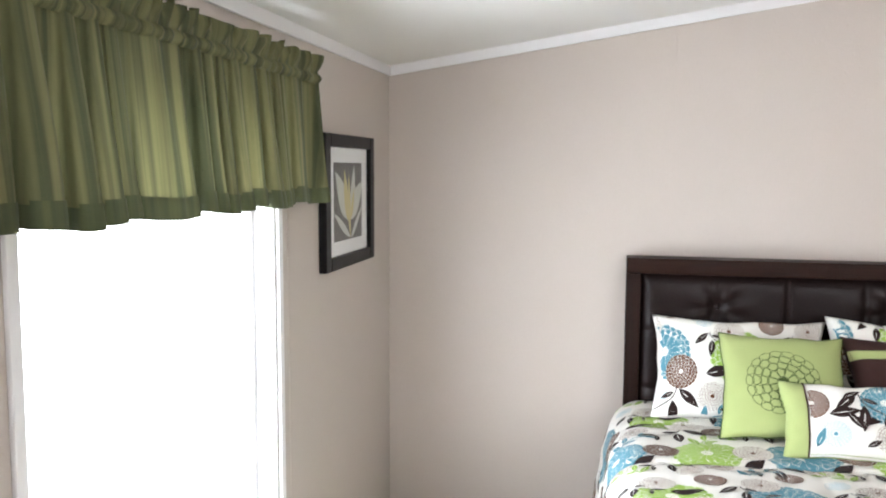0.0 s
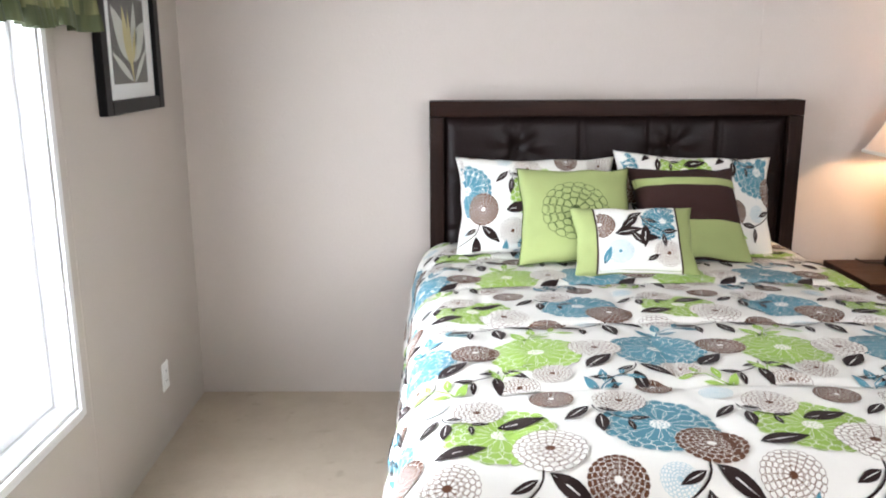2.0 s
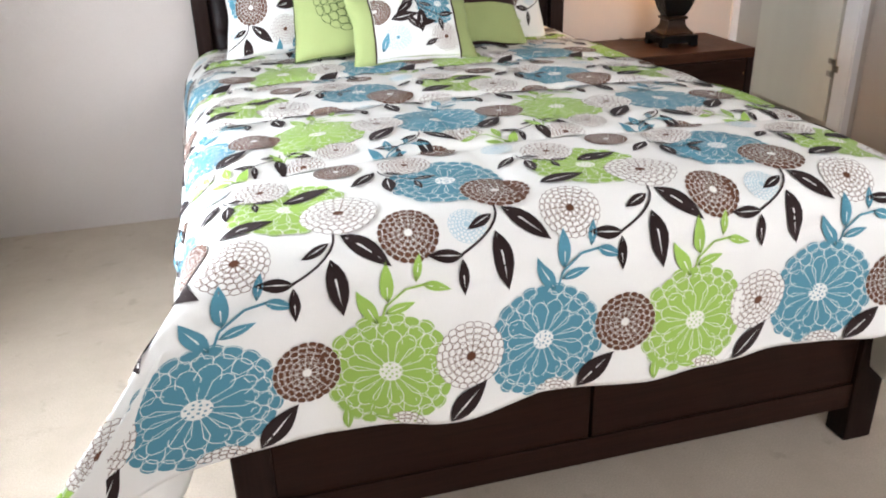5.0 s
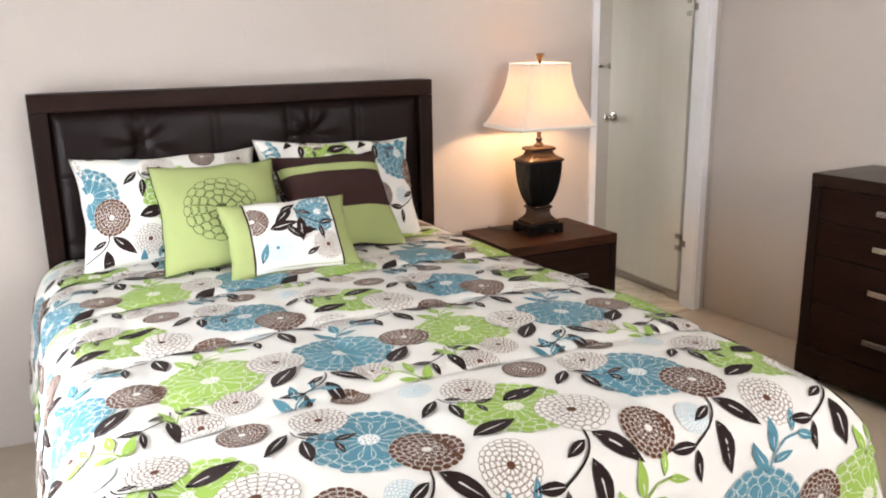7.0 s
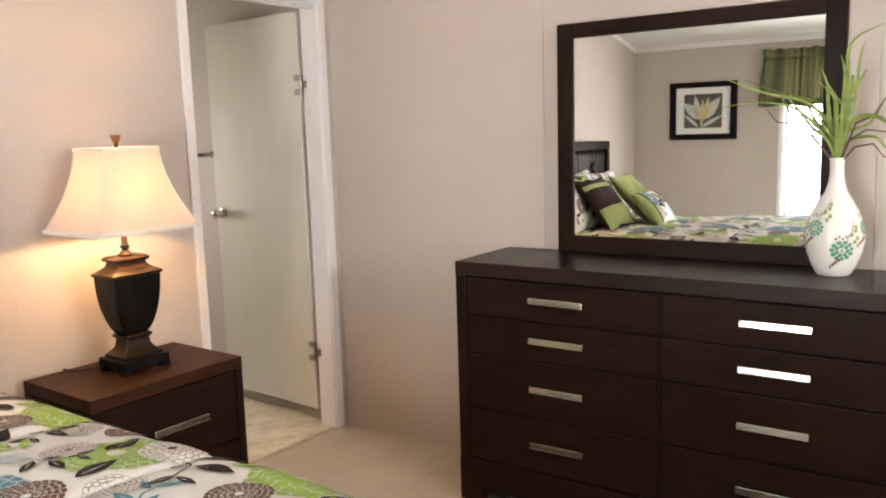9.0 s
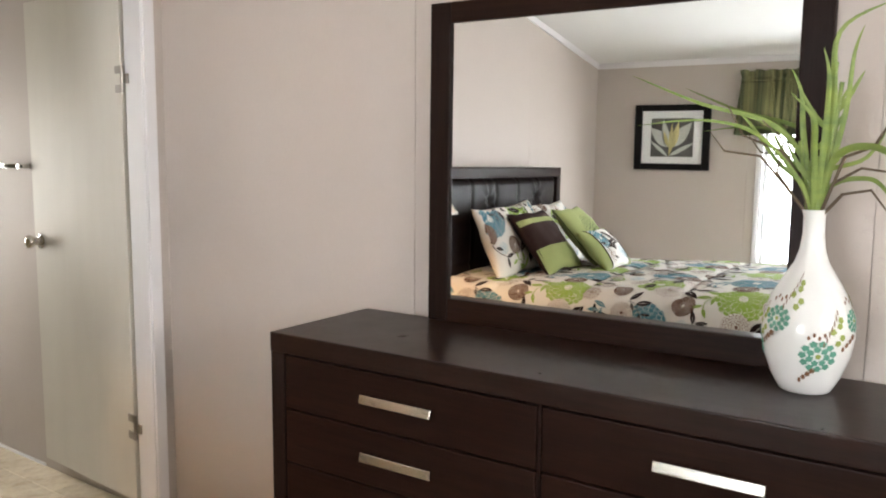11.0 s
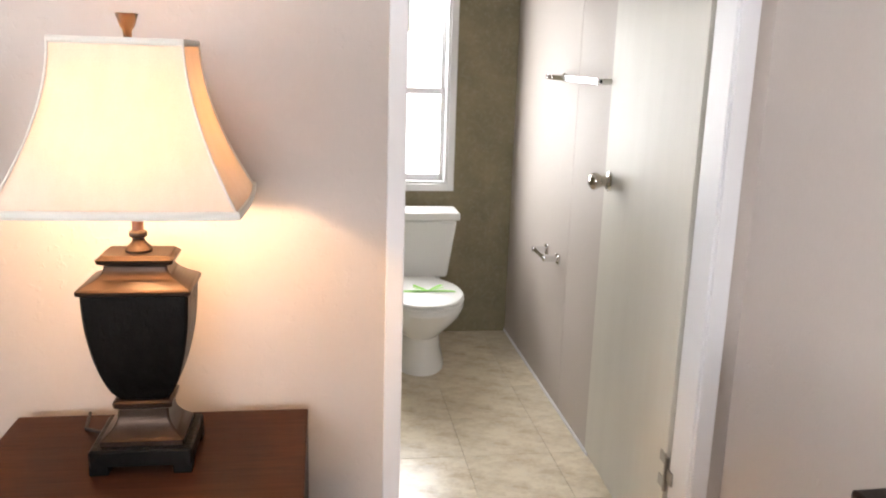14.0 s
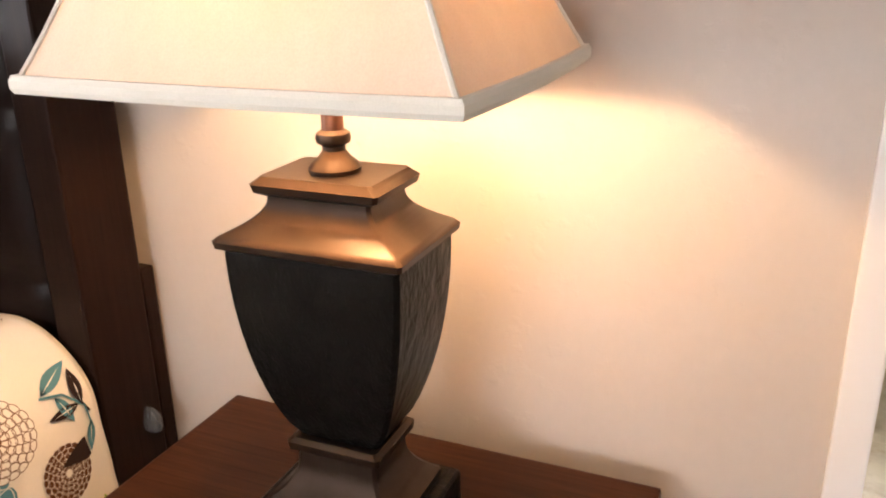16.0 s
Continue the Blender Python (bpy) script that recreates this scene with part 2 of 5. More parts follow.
def thing(name, at, label, category, group="", turn=0.0):
    """An Empty at the base of a thing."""
    ob = new(name)
    ob.empty_display_size = 0.05
    ob.location, ob.rotation_euler = at, (0, 0, radians(turn))
    return tagged(ob, label, category, group)


def box(lo, hi, bevel=0.0, into=None, segments=2):
    bm = bmesh.new()
    c = [(a + b) / 2 for a, b in zip(lo, hi)]
    d = [b - a for a, b in zip(lo, hi)]
    bmesh.ops.create_cube(bm, size=1, matrix=Matrix.Translation(c) @ Matrix.Diagonal((*d, 1)))
    if bevel:
        bmesh.ops.bevel(bm, geom=bm.edges[:], offset=min(bevel, min(d) * 0.45), segments=segments, profile=0.6, affect="EDGES")
    return merge(into, bm)


def merge(into, bm):
    if into is None:
        return bm
    me = bpy.data.meshes.new("tmp")
    bm.to_mesh(me)
    bm.free()
    into.from_mesh(me)
    bpy.data.meshes.remove(me)
    return into


def smooth(ob, angle=40):
    for p in ob.data.polygons:
        p.use_smooth = True
    if angle:
        ob.data.set_sharp_from_angle(angle=radians(angle))
    return ob


def lathe(profile, sides=32, square=0.0, m=None, into=None):
    """Turns (radius, height) pairs; square > 0 gives a four-sided section with rounded corners."""
    bm = bmesh.new()
    rings = []
    for r, z in profile:
        ring = []
        for i in range(sides):
            a = 2 * math.pi * (i + 0.5) / sides
            c, s = math.cos(a), math.sin(a)
            if square:
                k = 1 / (abs(c) ** square + abs(s) ** square) ** (1 / square)
                c, s = c * k, s * k
            ring.append(bm.verts.new((r * c, r * s, z)))
        rings.append(ring)
    for a, b in zip(rings, rings[1:]):
        for i in range(sides):
            j = (i + 1) % sides
            bm.faces.new((a[i], a[j], b[j], b[i]))
    if profile[0][0] > 1e-4:
        bm.faces.new(rings[0][::-1])
    if profile[-1][0] > 1e-4:
        bm.faces.new(rings[-1])
    bmesh.ops.remove_doubles(bm, verts=bm.verts[:], dist=1e-5)
    if m:
        bm.transform(m)
    return merge(into, bm)


def four_sided(profile, corner=0.004, ratio=1.0):
    """A square-plan turned body with crisp, slightly eased corners: (half width, height) pairs."""
    bm = bmesh.new()
    rings = []
    for w, z in profile:
        c, d = min(corner, w * 0.3), w * ratio
        pts = [(w - c, -d), (w, -d + c), (w, d - c), (w - c, d), (-w + c, d), (-w, d - c), (-w, -d + c), (-w + c, -d)]
        rings.append([bm.verts.new((x, y, z)) for x, y in pts])
    for a, b in zip(rings, rings[1:]):
        for i in range(8):
            j = (i + 1) % 8
            bm.faces.new((a[i], a[j], b[j], b[i]))
    bm.faces.new(rings[0][::-1])
    bm.faces.new(rings[-1])
    return bm


def tube(points, radius, sides=10, into=None):
    """A round bar along points."""
    bm = bmesh.new()
    pts = [Vector(p) for p in points]
    rings = []
    for i, p in enumerate(pts):
        d = (pts[min(i + 1, len(pts) - 1)] - pts[max(i - 1, 0)]).normalized()
        a = d.cross(Vector((0.3, 0.2, 1)) if abs(d.z) < 0.9 else Vector((1, 0, 0))).normalized()
        b = d.cross(a)
        r = radius[i] if isinstance(radius, (list, tuple)) else radius
        rings.append([bm.verts.new(p + r * (math.cos(t) * a + math.sin(t) * b)) for t in (2 * math.pi * k / sides for k in range(sides))])
    for a, b in zip(rings, rings[1:]):
        for i in range(sides):
            j = (i + 1) % sides
            bm.faces.new((a[i], a[j], b[j], b[i]))
    bm.faces.new(rings[0][::-1])
    bm.faces.new(rings[-1])
    bmesh.ops.recalc_face_normals(bm, faces=bm.faces[:])
    return merge(into, bm)


def structure(name, bm, material, label=""):
    return tagged(part(name, bm, material, None, label), kind="structure")


# ---- the rooms ----
WX, EX, NY, SY = -0.922, 3.405, 3.548, -1.6
RISE, LOW = 0.146, 2.124
EB = 3.364  # east face inside the bathroom
NB = 5.785  # far wall of the bathroom


def ceiling_z(x):
    return LOW + RISE * (x - WX)


# the north wall runs a little out of square
SKEW_N = Matrix.Translation((WX, NY, 0)) @ pose(0, 0, 0, 0, 0, -0.75) @ Matrix.Translation((-WX, -NY, 0))


def to_doorway(bm, side):
    """Moves the edge of a floor that meets the other floor onto the line of the north wall."""
    for v in bm.verts:
        if side * (v.co.y - 4.5) < 0 and v.co.y > 3:
            v.co.y = 3.562 - 0.0131 * (v.co.x - WX)
    return bm


def prism(points, axis, lo, hi):
    """A slab from a polygon in a wall's own plane, swept along x or y."""
    bm = bmesh.new()
    put = (lambda a, b, c: (c, a, b)) if axis == "x" else (lambda a, b, c: (a, c, b))
    near = [bm.verts.new(put(a, b, lo)) for a, b in points]
    far = [bm.verts.new(put(a, b, hi)) for a, b in points]
    bm.faces.new(near)
    bm.faces.new(far[::-1])
    for i in range(len(points)):
        j = (i + 1) % len(points)
        bm.faces.new((near[j], near[i], far[i], far[j]))
    bmesh.ops.recalc_face_normals(bm, faces=bm.faces[:])
    return bm


# carpet, and the vinyl floor of the bathroom
structure("floor", to_doorway(box((WX - 0.1, SY - 0.1, -0.1), (EX + 0.3, NY + 0.02, 0.0)), 1), CARPET, "worn beige cut-pile carpet with faint stains")
bath_floor = structure("bathroom_floor", to_doorway(box((1.5, NY + 0.02, -0.1), (EX + 0.1, NB + 0.1, -0.004)), 1), GROUT, "cream stone-look vinyl tile floor")

# west wall with the tall window
WIN = (1.20, 2.296, 0.475, 1.80)
wall_w = structure("wall_west", box((WX - 0.12, SY - 0.1, 0), (WX - 0.004, WIN[0], 2.2)), WALL, "pale beige vinyl-covered wall panels")
for lo, hi in (((WIN[1], 0), (NY + 0.1, 2.2)), ((WIN[0], 0), (WIN[1], WIN[2])), ((WIN[0], WIN[3]), (WIN[1], 2.2))):
    part("wall_body", box((WX - 0.12, lo[0], lo[1]), (WX - 0.004, hi[0], hi[1])), WALL, wall_w)
for lo, hi in (((SY, 0), (0.0, 2.15)), ((0.003, 0), (WIN[0], 2.15)), ((WIN[0], 0), (1.7785, WIN[2])), ((1.7815, 0), (WIN[1], WIN[2])), ((WIN[0], WIN[3]), (WIN[1], 2.15)), ((WIN[1], 0), (2.3885, 2.15)), ((2.3915, 0), (NY, 2.15))):
    part("wall_panel", box((WX - 0.004, lo[0], lo[1]), (WX, hi[0], hi[1])), WALL, wall_w)

# north wall with the bathroom doorway
DL, DR, DT = 2.603, 3.300, 1.975
wall_n = structure("wall_north", prism([(WX - 0.1, 0), (DL - 0.012, 0), (DL - 0.012, ceiling_z(DL) + 0.1), (WX - 0.1, ceiling_z(WX) + 0.1)], "y", NY + 0.004, NY + 0.09), WALL, "pale beige vinyl-covered wall panels")
part("wall_body", prism([(DL - 0.012, DT), (DR, DT), (DR, ceiling_z(DR) + 0.1), (DL - 0.012, ceiling_z(DL) + 0.1)], "y", NY + 0.004, NY + 0.09), WALL, wall_n)
part("wall_body", prism([(DR, 0), (EX, 0), (EX, ceiling_z(EX) + 0.1), (DR, ceiling_z(DR) + 0.1)], "y", NY + 0.004, NY + 0.09), WALL, wall_n)
wall_n.matrix_world = SKEW_N
for a, b, z0 in ((WX, 0.3042, 0), (0.3058, 1.5044, 0), (1.5056, DL - 0.012, 0), (DL - 0.012, DR, DT), (DR, EX, 0)):
    part("wall_panel", prism([(a, z0), (b, z0), (b, ceiling_z(b)), (a, ceiling_z(a))], "y", NY, NY + 0.004), WALL, wall_n)

# east wall stands a little out of square
SKEW = Matrix.Translation((3.40, 2.57, 0)) @ pose(0, 0, 0, 0, 0, 1.8) @ Matrix.Translation((-3.40, -2.57, 0))
wall_e = structure("wall_east", box((EX + 0.004, SY - 0.15, 0), (EX + 0.12, NY + 0.02, 2.95)), WALL, "pale beige vinyl-covered wall panels")
for a, b in ((SY - 0.1, 0.0385), (0.0410, 1.2385), (1.2410, 2.3985), (2.4010, NY)):
    part("wall_panel", box((EX, a, 0), (EX + 0.004, b, 2.9)), WALL, wall_e)
wall_e.matrix_world = SKEW
wall_be = structure("bathroom_wall_east", box((EB + 0.004, NY + 0.01, 0), (EX + 0.1, NB + 0.1, 2.5)), WALL)
for a, b in ((NY + 0.02, 4.785), (4.789, NB)):
    part("wall_panel", box((EB, a, 0), (EB + 0.004, b, 2.4)), WALL, wall_be)
# block added behind the door's hinge gap to keep it dark
part("wall_body", box((3.334, NY + 0.03, 0), (EB + 0.003, 3.75, 2.4)), WALL, wall_be)
# unseen opening, added to go with the south fill light
SW = (0.7, 2.8, 1.38, 2.26)
wall_s = structure("wall_south", prism([(WX - 0.1, 0), (SW[0], 0), (SW[0], ceiling_z(SW[0]) + 0.1), (WX - 0.1, ceiling_z(WX) + 0.1)], "y", SY - 0.12, SY), WALL, "pale beige vinyl-covered wall")
for x0, x1, z0, z1 in ((SW[0], SW[1], 0, SW[2]), (SW[1], EX + 0.3, 0, None), (SW[0], SW[1], SW[3], None)):
    part("wall_body", prism([(x0, z0), (x1, z0), (x1, z1 or ceiling_z(x1) + 0.1), (x0, z1 or ceiling_z(x0) + 0.1)], "y", SY - 0.12, SY), WALL, wall_s)
structure("ceiling", prism([(WX - 0.12, ceiling_z(WX - 0.12)), (EX + 0.3, ceiling_z(EX + 0.3)), (EX + 0.3, ceiling_z(EX + 0.3) + 0.1), (WX - 0.12, ceiling_z(WX - 0.12) + 0.1)], "y", SY - 0.1, NY), CEIL, "white sloped ceiling")

# bathroom shell
BW = (2.42, 3.035, 0.765, 1.675)
wall_b = structure("bathroom_wall_north", box((BW[1], NB, 0), (EX, NB + 0.1, 2.5)), OLIVE, "mottled olive brown wallpapered wall")
for x0, x1, z0, z1 in ((1.5, BW[0], 0, 2.5), (BW[0], BW[1], 0, BW[2]), (BW[0], BW[1], BW[3], 2.5)):
    part("wall_body", box((x0, NB, z0), (x1, NB + 0.1, z1)), OLIVE, wall_b)
structure("bathroom_wall_west", box((1.4, NY + 0.03, 0), (1.5, NB + 0.1, 2.5)), OLIVE)
structure("bathroom_wall_south", box((1.5, NY + 0.03, 0), (DL - 0.02, NY + 0.075, 2.5)), OLIVE)
structure("bathroom_ceiling", box((1.4, NY + 0.03, 2.4), (EX, NB + 0.1, 2.5)), CEIL)
structure("ground", box((-60, -60, -0.9), (60, 60, -0.7)), Mat("pale_gravel", (0.62, 0.60, 0.56), 0.95).m)

# crown strips along the ceiling
for name, bm in (
    ("trim_north", prism([(WX, ceiling_z(WX) - 0.042), (EX, ceiling_z(EX) - 0.042), (EX, ceiling_z(EX)), (WX, ceiling_z(WX))], "y", NY - 0.012, NY)),
    ("trim_west", box((WX, SY, LOW - 0.042), (WX + 0.012, NY - 0.012, LOW + 0.001), 0.003)),
    ("trim_east", box((EX - 0.012, SY, ceiling_z(EX) - 0.042), (EX, NY - 0.012, ceiling_z(EX) - 0.001), 0.003)),
):
    strip_ob = structure(name, bm, TRIM, "narrow white ceiling trim strip")
    if name == "trim_east":
        strip_ob.matrix_world = SKEW
    elif name == "trim_north":
        strip_ob.matrix_world = SKEW_N
structure("baseboard", box((EB - 0.006, 4.4, 0), (EB, NB, 0.012)), TRIM)

# ---- windows ----


def window(name, axis, plane, a0, a1, z0, z1, depth, casing, rail, label):
    """A white double-hung window. plane: the room face of the wall; depth: signed way outwards."""
    w = tagged(new(name), label, kind="structure")

    def bar(nm, lo_a, hi_a, lo_z, hi_z, d0, d1, mat=TRIM, bev=0.004, parent=w):
        lo_d, hi_d = sorted((plane + d0, plane + d1))
        lo, hi = ((lo_d, lo_a, lo_z), (hi_d, hi_a, hi_z)) if axis == "x" else ((lo_a, lo_d, lo_z), (hi_a, hi_d, hi_z))
        return part(nm, box(lo, hi, bev), mat, parent)

    s = 1 if depth > 0 else -1
    c = casing
    bar("casing", a0 - c, a0, z0 - c, z1 + c, -0.012 * s, 0)
    bar("casing", a1, a1 + c, z0 - c, z1 + c, -0.012 * s, 0)
    bar("casing", a0, a1, z1, z1 + c, -0.012 * s, 0)
    bar("sill", a0, a1, z0 - c, z0, -0.016 * s, 0)
    f = 0.022
    for nm, p, q, u, v in (("jamb", a0, a0 + 0.012, z0, z1), ("jamb", a1 - 0.012, a1, z0, z1), ("jamb", a0 + 0.012, a1 - 0.012, z1 - 0.012, z1), ("jamb", a0 + 0.012, a1 - 0.012, z0, z0 + 0.012)):
        bar(nm, p, q, u, v, 0, depth)
    a0, a1, z0, z1 = a0 + 0.012, a1 - 0.012, z0 + 0.012, z1 - 0.012
    for lo_z, hi_z, d in ((z0, rail + 0.015, 0.55), (rail - 0.015, z1, 0.75)) if rail else ((z0, z1, 0.6),):
        sash = bar("sash_stile", a0, a0 + f, lo_z, hi_z, depth * d, depth * (d + 0.18))
        bar("sash_stile", a1 - f, a1, lo_z, hi_z, depth * d, depth * (d + 0.18))
        bar("sash_rail", a0 + f, a1 - f, lo_z, lo_z + 0.03, depth * d, depth * (d + 0.18))
        bar("sash_rail", a0 + f, a1 - f, hi_z - 0.03, hi_z, depth * d, depth * (d + 0.18))
        pane = bar("pane", a0 + f, a1 - f, lo_z + 0.03, hi_z - 0.03, depth * (d + 0.08), depth * (d + 0.1), GLASS, 0)
        pane.visible_shadow = False
    return w


window("window_1", "x", WX, WIN[0], WIN[1], WIN[2], WIN[3], -0.11, 0.03, 0, "tall white-framed window flooded with daylight")
# this window is made up; it only frames the south fill light
window("added_south_window", "y", SY, SW[0], SW[1], SW[2], SW[3], -0.11, 0.03, 0, "wide white-framed window behind the bed's foot")
window("window_2", "y", NB, BW[0], BW[1], BW[2], BW[3], 0.09, 0.035, 1.21, "white double-hung bathroom window")

# ---- bathroom door, standing open ----
casing = tagged(new("door_casing"), "white painted door casing and jamb", kind="structure")
for nm, lo, hi in (
    ("casing_side", (DL - 0.038, NY - 0.014, 0), (DL, NY, DT + 0.045)), ("casing_side", (DR - 0.006, NY - 0.014, 0), (DR + 0.036, NY, DT + 0.045)),
    ("casing_head", (DL, NY - 0.014, DT), (DR - 0.006, NY, DT + 0.045)), ("jamb", (DL - 0.012, NY, 0), (DL, NY + 0.1, DT)),
    ("jamb", (DR - 0.012, NY - 0.004, 0), (DR, NY + 0.097, DT)), ("jamb", (DL, NY - 0.004, DT - 0.012), (DR - 0.012, NY + 0.1, DT)),
    ("stop", (DL, NY + 0.01, DT - 0.022), (DR - 0.012, NY + 0.04, DT - 0.012)),
):
    part(nm, box(lo, hi, 0.003), TRIM, casing)
casing.matrix_world = SKEW_N
structure("threshold", box((DL + 0.004, NY - 0.002, -0.002), (DR - 0.014, NY + 0.022, 0.004), 0.002), CARPET).matrix_world = SKEW_N

HX, HY = 3.286, 3.598
door = tagged(thing("door_1", (HX, HY, 0), "cream flush bathroom door standing wide open", "door"), kind="structure")
door.rotation_euler = (0, 0, radians(-2.6))
DW = 0.715
part("door_leaf", box((0.002, 0.017, 0.072), (0.036, DW, 1.955), 0.002), DOOR, door)
for z in (0.36, 1.625):
    h = part("hinge", box((-0.002, 0.017, z - 0.047), (0.003, 0.050, z - 0.019), 0.001), STEEL, door, "steel butt hinge")
    part("hinge_knuckle", tube([(-0.001, 0.004, z - 0.046), (-0.001, 0.004, z + 0.046)], 0.006), STEEL, h)
    part("hinge_leaf", box((-0.002, 0.017, z + 0.019), (0.003, 0.050, z + 0.047), 0.001), STEEL, h)
    part("jamb_leaf", box((-0.001, -0.032, z - 0.017), (0.004, 0.000, z + 0.017), 0.001), STEEL, h)
for sx, x0 in ((-1, 0.002),):
    knob = part("knob", lathe([(0.0, 0.066), (0.014, 0.065), (0.024, 0.058), (0.027, 0.050), (0.026, 0.042), (0.020, 0.032), (0.016, 0.024), (0.016, 0.010)], 24, m=pose(x0, DW - 0.055, 1.005, 0, 90 * sx, 0)), NICKEL, door, "brushed nickel door knob")
    smooth(knob)
    smooth(part("rosette", lathe([(0.032, 0.0), (0.032, 0.004), (0.027, 0.009), (0.012, 0.011)], 24, m=pose(x0, DW - 0.055, 1.005, 0, 90 * sx, 0)), CHROME, knob))

# ---- bed ----
BX = 0.889  # the bed's middle line
bed = thing("bed", (BX, 0, 0), "dark espresso bed with tufted leather headboard", "bed")
HW = 0.765
hb = part("headboard_frame", box((-HW, 3.375, 1.258), (HW, 3.485, 1.321), 0.005), WOOD_X, bed, "dark espresso wooden frame")
for s in (-1, 1):
    part("headboard_post", box((min(s * (HW - 0.06), s * HW), 3.375, 0.0), (max(s * (HW - 0.06), s * HW), 3.485, 1.257), 0.005), WOOD_Z, bed)
part("headboard_back", box((-HW + 0.06, 3.41, 0.25), (HW - 0.06, 3.445, 1.258), 0.002), WOOD_X, bed)
for s in (-1, 1):
    a, b = sorted((s * HW, s * (HW - 0.07)))
    part("mounting_leg", box((a, 3.486, 0.0), (b, 3.51, 0.78), 0.004), WOOD_Z, bed)
wrap = bmesh.new()
bmesh.ops.create_icosphere(wrap, subdivisions=3, radius=0.018)
for v in wrap.verts:
    v.co *= 1 + 0.75 * noise.noise(v.co * 38)
    v.co.z *= 1.2
    v.co.y *= 0.6
wrap.transform(Matrix.Translation((HW + 0.004, 3.452, 0.555)))
part("plastic_wrap", wrap, WRAP, bed, "scrap of crumpled clear packing plastic")
part("side_rail", box((-HW + 0.0, 1.42, 0.12), (-HW + 0.035, 3.375, 0.34), 0.006), WOOD_Y, bed)
part("side_rail", box((HW - 0.035, 1.42, 0.12), (HW, 3.375, 0.34), 0.006), WOOD_Y, bed)
part("footboard_panel", box((-HW + 0.06, 1.40, 0.10), (-0.004, 1.435, 0.40), 0.004), WOOD_X, bed)
part("footboard_panel", box((0.004, 1.40, 0.10), (HW - 0.06, 1.435, 0.40), 0.004), WOOD_X, bed)
part("footboard_rail", box((-HW + 0.06, 1.392, 0.10), (HW - 0.06, 1.3995, 0.17), 0.003), WOOD_X, bed)
for s in (-1, 1):
    a, b = sorted((s * (HW - 0.06), s * (HW + 0.02)))
    part("foot_leg", box((a, 1.385, 0.0), (b, 1.455, 0.42), 0.005), WOOD_Z, bed)
part("box_spring", box((-0.68, 1.44, 0.28), (0.67, 3.37, 0.45), 0.03), WHITE_CLOTH, bed)
part("mattress", box((-0.67, 1.40, 0.45), (0.655, 3.37, 0.725), 0.06, segments=4), WHITE_CLOTH, bed)


def tufted(x0, x1, z0, z1, y, cols, rows, buttons):
    """Padded leather with sewn channels and pulled buttons."""
    bm = bmesh.new()
    nx, nz = 120, 56
    grid = []
    for j in range(nz + 1):
        row = []
        for i in range(nx + 1):
            u, v = i / nx, j / nz
            cu, cv = (u * cols) % 1.0, (v * rows) % 1.0
            su, sv = min(cu, 1 - cu) / cols * (x1 - x0), min(cv, 1 - cv) / rows * (z1 - z0)
            eu, ev = min(u, 1 - u) * (x1 - x0), min(v, 1 - v) * (z1 - z0)
            puff = 0.030 * (1 - math.exp(-min(eu, ev) / 0.018))
            puff -= 0.010 * math.exp(-(su / 0.010) ** 2) * (eu > 0.02) + 0.010 * math.exp(-(sv / 0.010) ** 2) * (ev > 0.02)
            x, z = x0 + u * (x1 - x0), z0 + v * (z1 - z0)
            for bx, bz in buttons:
                dx, dz = x - bx, z - bz
                d, a = math.hypot(dx, dz), math.atan2(dz, dx)
                puff -= 0.024 * math.exp(-(d / 0.028) ** 2) + 0.007 * math.exp(-(d / 0.10) ** 2) * math.cos(a * 7 + bx * 9) * (1 - math.exp(-(d / 0.02) ** 2))
            puff += 0.003 * noise.noise((x * 7, z * 7, 3.0))
            row.append(bm.verts.new((x, y - max(puff, 0.0), z)))
        grid.append(row)
    for j in range(nz):
        for i in range(nx):
            bm.faces.new((grid[j][i], grid[j][i + 1], grid[j + 1][i + 1], grid[j + 1][i]))
    return bm


BUTTONS = [(-0.405, 1.13), (0.225, 1.13)]
pad = smooth(part("leather_pad", tufted(-HW + 0.06, HW - 0.06, 0.55, 1.258, 3.409, 5, 3, BUTTONS), LEATHER, bed, "tufted dark brown leather panel"), 0)
for bx, bz in BUTTONS:
    smooth(part("button", lathe([(0.0, 0.010), (0.008, 0.008), (0.012, 0.003), (0.012, 0.0)], 16, m=pose(bx, 3.404, bz, 90)), LEATHER, pad))

# ---- bedding ----


